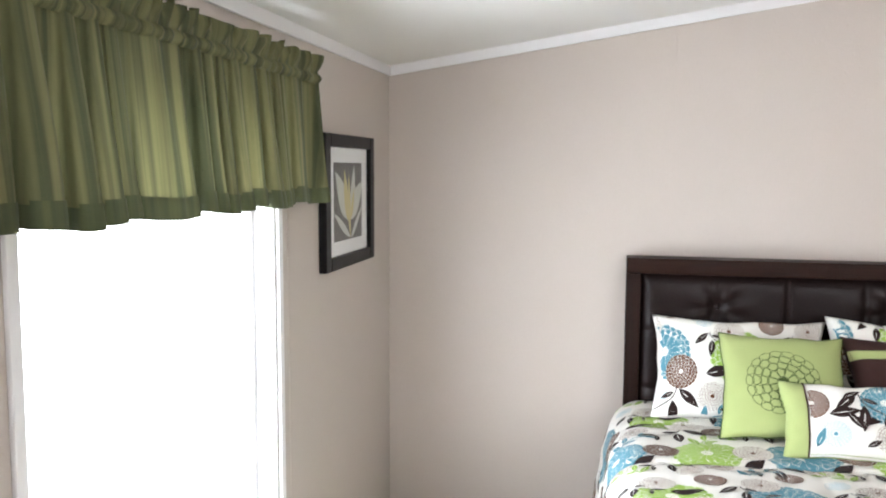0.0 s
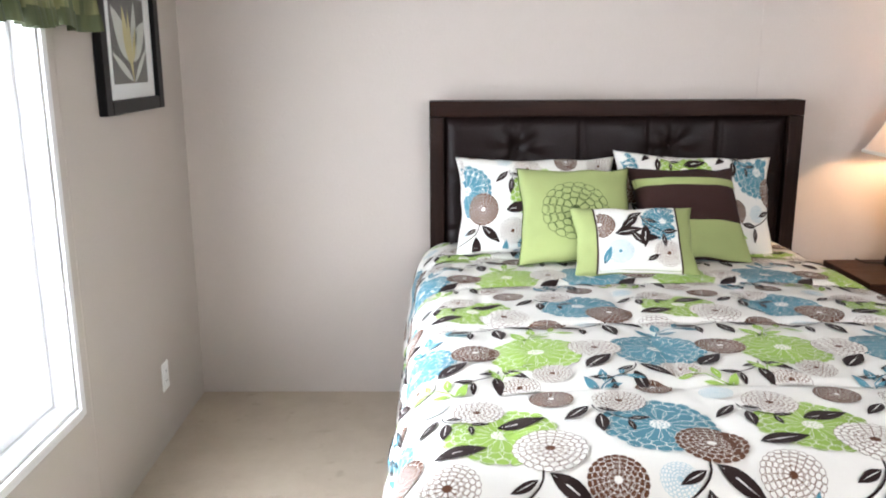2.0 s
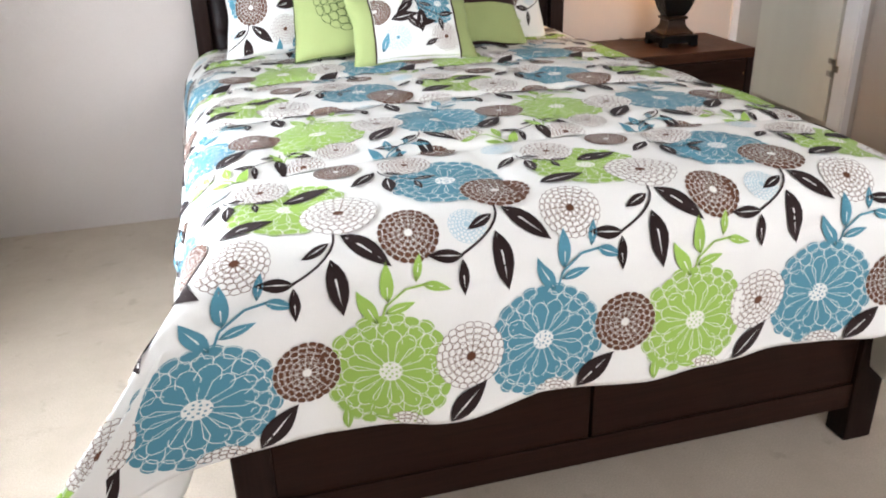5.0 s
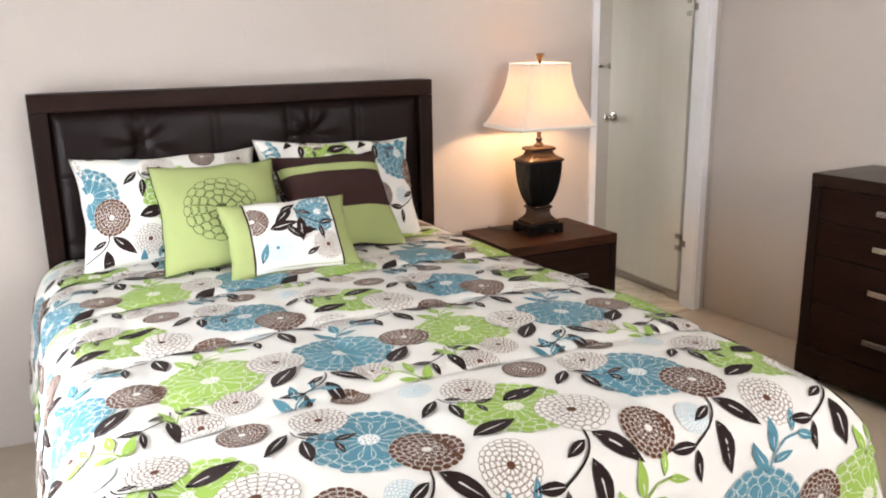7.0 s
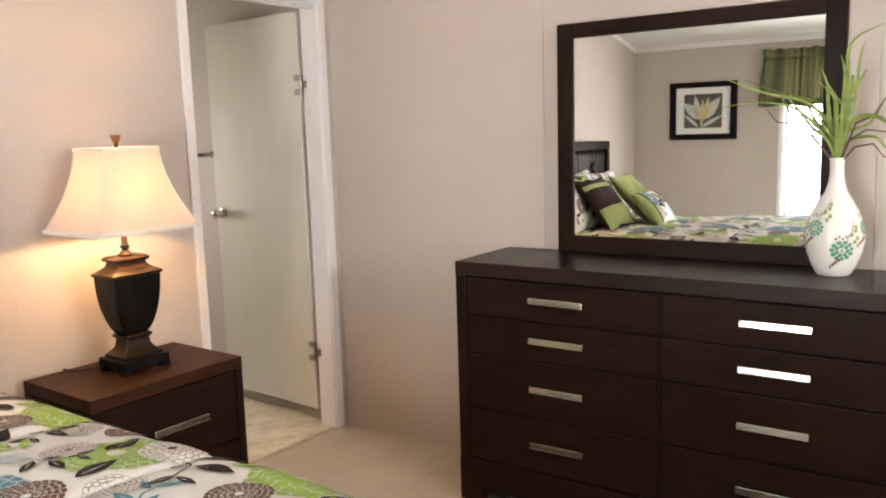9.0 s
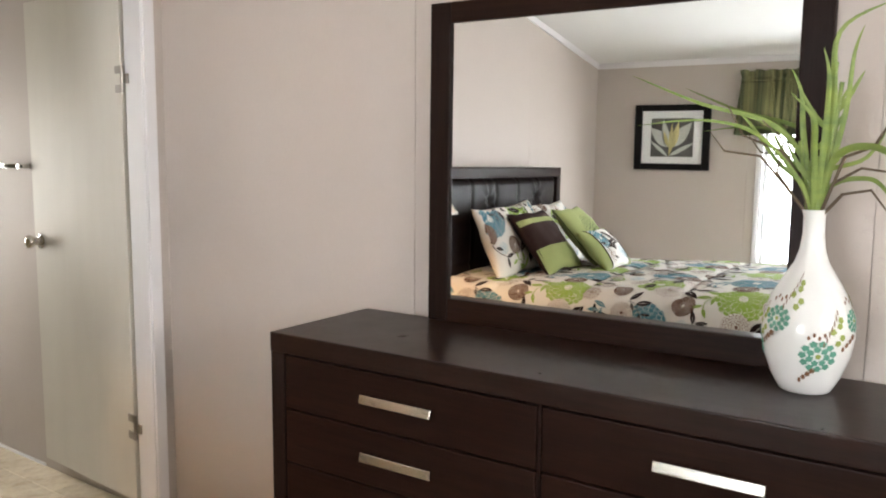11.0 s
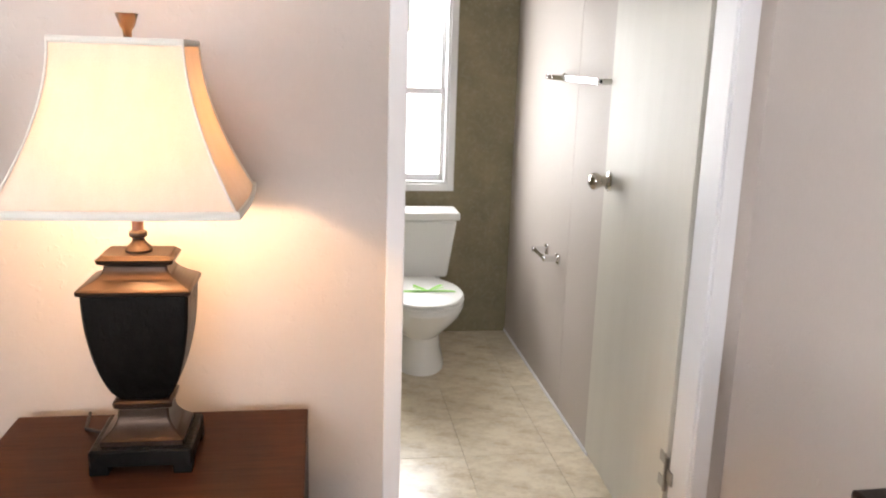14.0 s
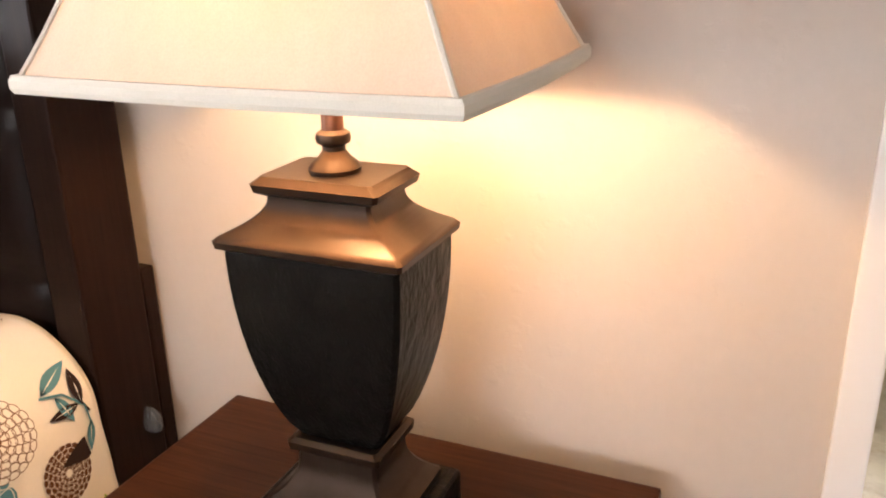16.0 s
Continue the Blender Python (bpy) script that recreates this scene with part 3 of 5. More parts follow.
class Print:
    """Flat printed motifs laid on a cloth: place(u, v, h) gives the point h above the cloth, inside(u, v) its outline."""

    def __init__(self, place, inside):
        self.place, self.inside, self.made = place, inside, {}

    def poly(self, mat, pts, h):
        h *= 0.45
        n = len(pts)
        cu, cv = sum(p[0] for p in pts) / n, sum(p[1] for p in pts) / n
        if not all(self.inside(*p) for p in pts):
            return
        verts, faces = self.made.setdefault(mat, ([], []))
        k = len(verts)
        verts.append(self.place(cu, cv, h))
        verts.extend(self.place(u, v, h) for u, v in pts)
        faces.extend((k, k + 1 + i, k + 1 + (i + 1) % n) for i in range(n))

    def ring(self, mat, pts, width, h):
        """The outline of a polygon as a thin line."""
        h *= 0.45
        n = len(pts)
        cu, cv = sum(p[0] for p in pts) / n, sum(p[1] for p in pts) / n
        if not all(self.inside(*p) for p in pts):
            return
        verts, faces = self.made.setdefault(mat, ([], []))
        k = len(verts)
        for u, v in pts:
            d = max(math.hypot(u - cu, v - cv), 1e-6)
            f = max(1 - width / d, 0.1)
            verts.append(self.place(u, v, h))
            verts.append(self.place(cu + (u - cu) * f, cv + (v - cv) * f, h))
        faces.extend((k + 2 * i, k + 2 * ((i + 1) % n), k + 2 * ((i + 1) % n) + 1, k + 2 * i + 1) for i in range(n))

    def disc(self, mat, u, v, r, h, wave=0.0, n=20):
        for k in range(n):
            a0, a1 = 2 * math.pi * k / n, 2 * math.pi * (k + 1) / n
            for q0, q1 in ((0.0, 0.5), (0.5, 1.0)):
                pts = [(u + r * q * math.cos(a), v + r * q * math.sin(a)) for q, a in ((q0, a0), (q1, a0), (q1, a1), (q0, a1))]
                if q0 == 0.0:
                    pts = pts[:3]
                self.poly(mat, pts, h)

    def petal(self, mat, u, v, a, r0, r1, w0, w1, h, line=0.0):
        c, s = math.cos(a), math.sin(a)
        m = r0 + (r1 - r0) * 0.62
        shape = [(r0, -w0), (m, -w1), (r0 + (r1 - r0) * 0.86, -w1 * 0.82), (r1, -w1 * 0.3), (r1, w1 * 0.3), (r0 + (r1 - r0) * 0.86, w1 * 0.82), (m, w1), (r0, w0)]
        pts = [(u + x * c - y * s, v + x * s + y * c) for x, y in shape]
        self.ring(mat, pts, line, h) if line else self.poly(mat, pts, h)

    def bloom(self, mat, u, v, r, h=0.0016, turn=0.0):
        """A large flower: long inner petals, two scalloped outer rows, a dotted eye; pale lines part the petals."""
        n = 15
        self.disc(mat, u, v, r * 0.86, h, n=22)
        for k in range(24):
            a = turn + 2 * math.pi * k / 24
            j = 1 + 0.03 * math.sin(k * 3.1)
            self.petal(mat, u, v, a, r * 0.78, r * j, r * 0.09, r * math.pi / 24 * 1.02, h)
        line = r * 0.012
        for q0, q1, m, off in ((0.80, 0.985, 24, 0.0), (0.62, 0.86, 20, 0.5)):
            for k in range(m):
                a = turn + 2 * math.pi * (k + off) / m
                self.petal(WHITE_CLOTH, u, v, a, r * q0, r * q1, r * q0 * math.pi / m * 0.6, r * q1 * math.pi / m * 1.02, h + 0.0006, line)
        for k in range(n):
            a = turn + 2 * math.pi * k / n
            r1 = r * (0.68 + 0.07 * math.sin(k * 2.3))
            self.petal(mat, u, v, a, r * 0.16, r1 * 1.01, r * 0.03, r1 * math.pi / n * 1.04, h + 0.0009)
            self.petal(WHITE_CLOTH, u, v, a, r * 0.16, r1, r * 0.03, r1 * math.pi / n * 1.02, h + 0.0013, line)
        self.disc(WHITE_CLOTH, u, v, r * 0.17, h + 0.0016, n=12)
        for k in range(14):
            a = turn + 2.4 * k
            d = r * 0.155 * math.sqrt((k + 0.5) / 14)
            self.disc(mat, u + d * math.cos(a), v + d * math.sin(a), r * 0.021, h + 0.0019, n=5)

    def mum(self, mat, u, v, r, eye, h=0.0034, line=0.0, turn=0.0):
        """A smaller flower of many rows of short petals; line > 0 draws dark outlines on white, else pale ones on colour."""
        ground, ink, wide = (WHITE_CLOTH, mat, line) if line else (mat, WHITE_CLOTH, r * 0.013)
        self.disc(ground, u, v, r * 0.9, h, n=18)
        for q0, q1, m in ((0.80, 1.0, 22), (0.62, 0.85, 19), (0.44, 0.68, 16), (0.28, 0.52, 13), (0.12, 0.36, 10)):
            for k in range(m):
                a = turn + 2 * math.pi * (k + (m % 2) * 0.5) / m
                w = r * q1 * math.pi / m
                up = h + 0.0004 + 0.0005 * (1 - q1)
                self.petal(ground, u, v, a, r * q0, r * q1, w * 0.5, w * 1.03, up)
                self.petal(ink, u, v, a, r * q0, r * q1, w * 0.5, w * 1.0, up + 0.00025, wide)
        self.disc(eye, u, v, r * 0.13, h + 0.0014, n=10)

    def leaf(self, mat, u, v, a, length, h=0.0054, fat=0.19, slit=WHITE_CLOTH):
        c, s = math.cos(a), math.sin(a)
        n = 7
        up = [(length * k / n, length * fat * math.sin(math.pi * (k / n) ** 0.85)) for k in range(n + 1)]
        dn = [(x, -y * 0.85) for x, y in up[1:-1]][::-1]
        turn = lambda p: (u + p[0] * c - p[1] * s, v + p[0] * s + p[1] * c)
        for a0, b0 in ((0, 4), (3, 7)):
            top = up[a0:b0 + 1]
            bottom = [(x, -y * 0.85) for x, y in top][::-1]
            pts = [p for i, p in enumerate(top + bottom) if i == 0 or math.hypot(p[0] - (top + bottom)[i - 1][0], p[1] - (top + bottom)[i - 1][1]) > 1e-6]
            self.poly(mat, [turn(p) for p in pts], h)
        if slit:
            self.poly(slit, [turn(p) for p in ((length * 0.04, 0.0), (length * 0.40, length * 0.020), (length * 0.80, length * 0.008), (length * 0.40, -length * 0.012))], h + 0.0005)

    def stem(self, mat, pts, width, h=0.0050):
        for (a, b), (c, d) in zip(pts, pts[1:]):
            e = max(math.hypot(c - a, d - b), 1e-6)
            x, y = -(d - b) / e * width, (c - a) / e * width
            self.poly(mat, [(a - x, b - y), (c - x, d - y), (c + x, d + y), (a + x, b + y)], h)

    def sprig(self, mat, u, v, size, flip=1, hang=-1):
        """A curved stem that hangs from (u, v) and carries five leaves."""
        curve = [(u - flip * size * 0.62 * (t ** 2), v + hang * size * 0.62 * t ** 0.85) for t in (k / 6 for k in range(7))]
        self.stem(mat, curve, size * 0.016)
        point = lambda x, y: math.atan2(hang * y, flip * x)
        self.leaf(mat, u + flip * 0.08 * size, v + hang * 0.05 * size, point(0.72, 0.70), size * 0.78)
        self.leaf(mat, u - flip * 0.10 * size, v + hang * 0.38 * size, point(0.10, 1.0), size * 0.78)
        self.leaf(mat, u - flip * 0.08 * size, v + hang * 0.14 * size, point(-0.95, 0.45), size * 0.42)
        self.leaf(mat, u - flip * 0.58 * size, v + hang * 0.62 * size, point(-1.0, -0.12), size * 0.48)
        self.leaf(mat, u - flip * 0.60 * size, v + hang * 0.66 * size, point(-0.05, 1.0), size * 0.46, fat=0.17)

    def spray(self, mat, u, v, size, flip=1):
        """A small plant that grows up from (u, v)."""
        self.stem(mat, [(u, v), (u + flip * 0.12 * size, v + 0.35 * size), (u + flip * 0.45 * size, v + 0.62 * size), (u + flip * 0.8 * size, v + 0.66 * size)], size * 0.018)
        self.leaf(mat, u - flip * 0.02 * size, v + 0.05 * size, math.atan2(1, -0.45 * flip), size * 0.7)
        self.leaf(mat, u + flip * 0.16 * size, v + 0.42 * size, math.atan2(1, 0.05 * flip), size * 0.62)
        self.leaf(mat, u + flip * 0.10 * size, v + 0.22 * size, math.atan2(0.3, flip), size * 0.5)
        self.leaf(mat, u + flip * 0.72 * size, v + 0.66 * size, math.atan2(-0.35, flip), size * 0.48)
        self.leaf(mat, u + flip * 0.62 * size, v + 0.70 * size, math.atan2(1, 0.3 * flip), size * 0.4)

    def repeat(self, u, v):
        """One repeat of the floral design with its lower left flower at (u, v)."""
        for mat, x, y, r in ((BLUE_CLOTH, 0, 0, 0.116), (GREEN_CLOTH, 0.303, -0.005, 0.114), (BLUE_CLOTH, 0.475, 0.415, 0.112), (GREEN_CLOTH, 0.17, 0.40, 0.110)):
            self.bloom(mat, u + x, v + y, r, turn=x * 9)
        for x, y, r in ((0.160, 0.015, 0.060), (0.36, 0.243, 0.054), (0.548, 0.335, 0.066), (0.285, 0.545, 0.047), (0.51, 0.60, 0.040)):
            self.mum(BROWN_CLOTH, u + x, v + y, r, WHITE_CLOTH, turn=x)
        for x, y, r in ((0.445, 0.01, 0.064), (0.07, 0.243, 0.056), (0.255, 0.335, 0.070), (0.42, 0.525, 0.054), (0.13, 0.505, 0.055), (0.23, 0.635, 0.045), (0.02, -0.135, 0.045), (0.325, -0.135, 0.045)):
            self.mum(LINE_CLOTH, u + x, v + y, r, BROWN_CLOTH, line=0.0014, turn=x)
        self.mum(PALE_CLOTH, u + 0.465, v + 0.242, 0.034, PALE_CLOTH, line=0.0014)
        self.mum(PALE_CLOTH, u + 0.04, v + 0.56, 0.034, PALE_CLOTH, line=0.0014)
        for x, y, s, f in ((-0.065, 0.275, 0.135, 1), (0.235, 0.27, 0.135, 1), (0.36, 0.50, 0.10, -1), (0.06, 0.50, 0.09, -1), (0.50, 0.72, 0.11, 1), (0.19, 0.73, 0.10, 1)):
            self.sprig(DARK_CLOTH, u + x, v + y, s, f)
        self.spray(GREEN_CLOTH, u + 0.290, v + 0.085, 0.11)
        self.spray(BLUE_CLOTH, u + 0.025, v + 0.095, 0.11)
        self.spray(GREEN_CLOTH, u + 0.09, v + 0.60, 0.09, -1)
        self.spray(BLUE_CLOTH, u + 0.40, v + 0.60, 0.09)
        self.spray(GREEN_CLOTH, u + 0.21, v - 0.15, 0.085)
        for x, y, a in ((0.105, -0.085, 0.8), (0.44, -0.085, 0.8), (0.20, 0.46, 0.25), (0.08, 0.36, 0.2)):
            self.leaf(DARK_CLOTH, u + x - 0.035, v + y - 0.03, a, 0.10, fat=0.24)

    def finish(self, parent):
        """All the dye on one cloth becomes one mesh with a material for each colour."""
        me = bpy.data.meshes.new("floral_print")
        verts, faces, slots = [], [], []
        for slot, (mat, (vs, fs)) in enumerate(self.made.items()):
            k = len(verts)
            verts.extend(tuple(p) for p in vs)
            faces.extend(tuple(i + k for i in f) for f in fs)
            slots.extend([slot] * len(fs))
            me.materials.append(mat)
        me.from_pydata(verts, [], faces)
        me.polygons.foreach_set("use_smooth", [True] * len(faces))
        me.polygons.foreach_set("material_index", slots)
        ob = new("floral_print", me)
        ob.parent = parent
        tagged(ob, kind="stuff")


def over_edge(t, r, flare):
    """Way out and way down for cloth that runs t past an edge."""
    if t <= 0:
        return 0.0, 0.0
    q = r * math.pi / 2
    if t < q:
        return r * math.sin(t / r), r * (1 - math.cos(t / r))
    return r + flare * (t - q), r + (t - q)


TOPZ, EDGE_X, EDGE_Y, HEAD = 0.803, 0.686, 1.352, 2.015


def comforter_shape(u, v):
    """The comforter's upper face: u across from the bed's middle, v along from the foot edge to the head."""
    edge = EDGE_X if u < 0 else EDGE_X - 0.13 + 0.055 * min(max((v + 0.1) / 0.7, 0.0), 1.0) + 0.03 * min(max((v - 1.0) / 0.7, 0.0), 1.0)
    ox, dx = over_edge(abs(u) - edge, 0.125, 0.14 if u < 0 else 0.10)
    oy, dy = over_edge(-v, 0.125, 0.02)
    x = math.copysign(min(abs(u), edge) + ox, u)
    y = EDGE_Y + max(v, 0.0) - oy
    down = math.hypot(dx, dy) if dx > 0 and dy > 0 else dx + dy
    z = TOPZ - down
    both = min(dx, dy)
    x += math.copysign(both * (0.80 if u < 0 else 0.22), u)
    y -= both * 0.10
    flat = math.exp(-down * 9)
    qu, qv = (u + 0.60) % 0.40, (v + 0.165) % 0.47
    su, sv = min(qu, 0.40 - qu), min(qv, 0.47 - qv)
    puff = 0.007 * (1 - math.exp(-su / 0.030)) + 0.010 * (1 - math.exp(-sv / 0.030)) - 0.008
    puff -= (0.005 * math.exp(-(sv / 0.016) ** 2)) * math.exp(-max(abs(u) - 0.75, 0.0) * 12)
    puff += 0.006 * noise.noise((u * 4.2, v * 4.2, 1.7)) + 0.003 * noise.noise((u * 13, v * 13, 4.1))
    z += puff * (0.35 + 0.65 * flat) - 0.055 * min(max((v - 0.5) / 1.3, 0.0), 1.0) - 0.020 * (u / EDGE_X) ** 2 * flat
    z += 0.016 * noise.noise((u * 7.5, 3.3, 0.4)) * min(max((-v - 0.25) / 0.18, 0.0), 1.0)
    side = min(dx / 0.2, 1.0)
    x += math.copysign(side * (0.012 * math.sin(v * 17 + 1) + puff + 0.018 * noise.noise((v * 5, 2.2, u))), u)
    y -= min(dy / 0.2, 1.0) * (puff + 0.012 * math.sin(u * 13) + 0.014 * noise.noise((u * 6, 8.2, v)))
    return Vector((x, y, z))


U_MAX, V_MIN = 1.22, -0.435
bm = bmesh.new()
nu, nv = 170, 240
grid = [[bm.verts.new(comforter_shape(-U_MAX + 2 * U_MAX * i / nu, V_MIN + (HEAD - V_MIN) * j / nv)) for i in range(nu + 1)] for j in range(nv + 1)]
for j in range(nv):
    for i in range(nu):
        bm.faces.new((grid[j][i], grid[j][i + 1], grid[j + 1][i + 1], grid[j + 1][i]))
bm.normal_update()
POINTS = [[p.co.copy() for p in row] for row in grid]
NORMALS = [[p.normal.copy() for p in row] for row in grid]


def comforter_at(u, v, h=0.0):
    """A point h above the comforter's upper face."""
    a, b = (u + U_MAX) / (2 * U_MAX) * nu, (v - V_MIN) / (HEAD - V_MIN) * nv
    i, j = min(max(int(a), 0), nu - 1), min(max(int(b), 0), nv - 1)
    a, b = a - i, b - j
    mix = lambda g: (g[j][i] * (1 - a) + g[j][i + 1] * a) * (1 - b) + (g[j + 1][i] * (1 - a) + g[j + 1][i + 1] * a) * b
    return mix(POINTS) + mix(NORMALS) * (h + 0.0012)


comforter = smooth(part("comforter", bm, WHITE_CLOTH), 0)
comforter.location = (BX, 0, 0)
tagged(comforter, "white quilted comforter printed with blue, green and brown flowers", "comforter")
thick = comforter.modifiers.new("thickness", "SOLIDIFY")
thick.thickness, thick.offset = 0.022, -1
flowers = Print(comforter_at, lambda u, v: abs(u) < U_MAX - 0.002 and V_MIN + 0.002 < v < HEAD - 0.01)
for i in range(-2, 3):
    for j in range(3):
        flowers.repeat((-0.215 if j else -0.198) + 0.59 * i, -0.315 + 0.825 * j)
flowers.finish(comforter)


def pillow(name, w, h, t, m, front, label):
    """A stuffed cushion with pointed corners; front: its material. Returns the object and the place function of its front."""

    def at(a, b, side, extra=0.0):
        x = a * w / 2 * (1 - (0.085 + 0.03 * noise.noise((b * 2.3, w * 9, a))) * (1 - b * b) * a * a)
        y = b * h / 2 * (1 - (0.10 + 0.05 * noise.noise((a * 2.3, h * 9, b))) * (1 - a * a) * b * b)
        q = max(0.0, (1 - a * a) * (1 - b * b))
        z = t / 2 * q ** 0.42
        z += 0.006 * noise.noise((a * 3 + w * 7, b * 3, h * 9)) * q ** 0.3 + 0.004 * math.sin(a * 9 + b * 5) * (1 - q) * q ** 0.2
        return Vector((x, y, (z + extra) * side))

    bm = bmesh.new()
    n = 36
    for side in (1, -1):
        g = [[bm.verts.new(at(-1 + 2 * i / n, -1 + 2 * j / n, side)) for i in range(n + 1)] for j in range(n + 1)]
        for j in range(n):
            for i in range(n):
                q = (g[j][i], g[j][i + 1], g[j + 1][i + 1], g[j + 1][i])
                bm.faces.new(q if side > 0 else q[::-1])
    bmesh.ops.remove_doubles(bm, verts=bm.verts[:], dist=1e-4)
    ob = smooth(part(name, bm, front), 0)
    ob.matrix_world = m
    tagged(ob, label, "pillow")
    return ob, (lambda u, v, k=0.0: at(u / (w / 2), v / (h / 2), 1, k)), (lambda u, v: abs(u) < w / 2 * 0.985 and abs(v) < h / 2 * 0.985)


def strip(place, mat, name, parent, u0, u1, v0, v1, lift=0.0018, n=24):
    """A sewn-on band of cloth that follows a cushion's face."""
    bm = bmesh.new()
    g = [[bm.verts.new(place(u0 + (u1 - u0) * i / n, v0 + (v1 - v0) * j / n, lift)) for i in range(n + 1)] for j in range(n + 1)]
    for j in range(n):
        for i in range(n):
            bm.faces.new((g[j][i], g[j][i + 1], g[j + 1][i + 1], g[j + 1][i]))
    return smooth(part(name, bm, mat, parent), 0)


def piping(place, mat, parent, w, h, r=0.004):
    pts = [(-1, -1), (1, -1), (1, 1), (-1, 1), (-1, -1)]
    line = []
    for (a, b), (c, d) in zip(pts, pts[1:]):
        line += [place((a + (c - a) * k / 14) * w / 2, (b + (d - b) * k / 14) * h / 2) for k in range(14)]
    return smooth(part("piping", tube(line + [line[0]], r, 6), mat, parent))


SHAM = "white pillow sham printed with blue, green and brown flowers"
for x, y, z, rz, roll, lean, ru, rv in ((0.545, 3.225, 0.915, -2, 0, 27, -0.765, -0.365), (1.165, 3.19, 0.925, 2, 3, 24, -0.225, -0.285)):
    ob, place, inside = pillow("pillow_sham", 0.64, 0.42, 0.15, pose(x, y, z, 90 - lean, roll, rz), WHITE_CLOTH, SHAM)
    tagged(ob, group="matching pillow shams")
    pr = Print(place, inside)
    for i in (-1, 0, 1, 2):
        for j in (-1, 0, 1):
            pr.repeat(ru + 0.60 * i, rv + 0.78 * j)
    pr.finish(ob)

lime, place, inside = pillow("throw_pillow", 0.42, 0.42, 0.13, pose(0.66, 2.965, 0.925, 48, 0, -3), LIME, "lime green throw pillow with an embroidered chrysanthemum")
piping(place, EMBROIDERY, lime, 0.42, 0.42, 0.0025)
pr = Print(place, inside)
for q0, q1, m in ((0.13, 0.42, 9), (0.36, 0.62, 12), (0.56, 0.82, 15), (0.76, 1.0, 18)):
    for k in range(m):
        a = 2 * math.pi * (k + (m % 2) * 0.5) / m
        wd = 0.118 * q1 * math.pi / m
        pr.petal(EMBROIDERY, -0.005, -0.010, a, 0.125 * q0, 0.125 * q1, wd * 0.4, wd * 1.05, 0.0016, 0.0028)
pr.disc(EMBROIDERY, -0.005, -0.010, 0.016, 0.002, n=12)
pr.finish(lime)

choc, place, inside = pillow("throw_pillow", 0.42, 0.42, 0.13, pose(1.095, 3.03, 0.915, 50, 1, 3), CHOCOLATE, "chocolate and lime colour-block throw pillow")
strip(place, LIME, "lime_band", choc, -0.207, 0.207, 0.10, 0.138)
strip(place, LIME, "lime_panel", choc, -0.208, 0.208, -0.2085, -0.055)

small, place, inside = pillow("throw_pillow", 0.43, 0.28, 0.11, pose(0.835, 2.775, 0.868, 48, 0, -2), LIME, "small oblong floral throw pillow with lime ends")
strip(place, WHITE_CLOTH, "floral_panel", small, -0.138, 0.148, -0.139, 0.139)
for u in (-0.139, 0.149):
    smooth(part("piping", tube([place(u, -0.1395 + 0.279 * k / 16, 0.003) for k in range(17)], 0.003, 6), CHOCOLATE, small))
pr = Print(lambda u, v, k=0.0: place(u, v, k + 0.0018), lambda u, v: -0.137 < u < 0.147 and abs(v) < 0.135)
pr.bloom(BLUE_CLOTH, 0.095, 0.055, 0.075, turn=1)
pr.mum(BROWN_CLOTH, -0.125, 0.04, 0.055, WHITE_CLOTH)
pr.mum(LINE_CLOTH, 0.105, -0.07, 0.05, BROWN_CLOTH, line=0.0014)
pr.mum(PALE_CLOTH, -0.06, -0.065, 0.046, BLUE_CLOTH, line=0.0022)
pr.sprig(DARK_CLOTH, 0.02, 0.085, 0.12, -1)
pr.leaf(DARK_CLOTH, -0.03, 0.06, 0.6, 0.07)
pr.leaf(BLUE_CLOTH, -0.115, -0.11, 1.2, 0.07)
pr.leaf(DARK_CLOTH, 0.03, -0.10, 0.5, 0.05)
pr.leaf(DARK_CLOTH, -0.075, 0.0, 0.2, 0.10)
pr.leaf(DARK_CLOTH, -0.01, -0.02, 0.1, 0.09)
pr.leaf(DARK_CLOTH, -0.02, 0.01, -0.9, 0.07)
pr.finish(small)

# ---- nightstand and dresser ----


def bar_handle(parent, at, length, axis, out):
    """A flat nickel bar on two posts. axis: the way it runs; out: the way it stands off."""
    a, o = Vector(axis), Vector(out)
    at = Vector(at)

    def block(p, q):
        lo = [min(x, y) for x, y in zip(p, q)]
        hi = [max(x, y) for x, y in zip(p, q)]
        return lo, hi

    up = Vector((0, 0, 1))
    p = at - a * length / 2 + o * 0.016 - up * 0.011
    q = at + a * length / 2 + o * 0.024 + up * 0.011
    bm = box(*block(p, q), 0.002)
    bmesh.ops.rotate(bm, verts=bm.verts[:], cent=(p + q) / 2, matrix=Matrix.Rotation(radians(10) * a.cross(o).z, 3, a))
    h = part("handle", bm, NICKEL, parent, "flat brushed nickel bar handle")
    for s in (-1, 1):
        c = at + a * s * (length / 2 - 0.02)
        part("handle_post", box(*block(c - a * 0.006 - up * 0.006, c + a * 0.006 + o * 0.017 + up * 0.006)), NICKEL, h)
    return h


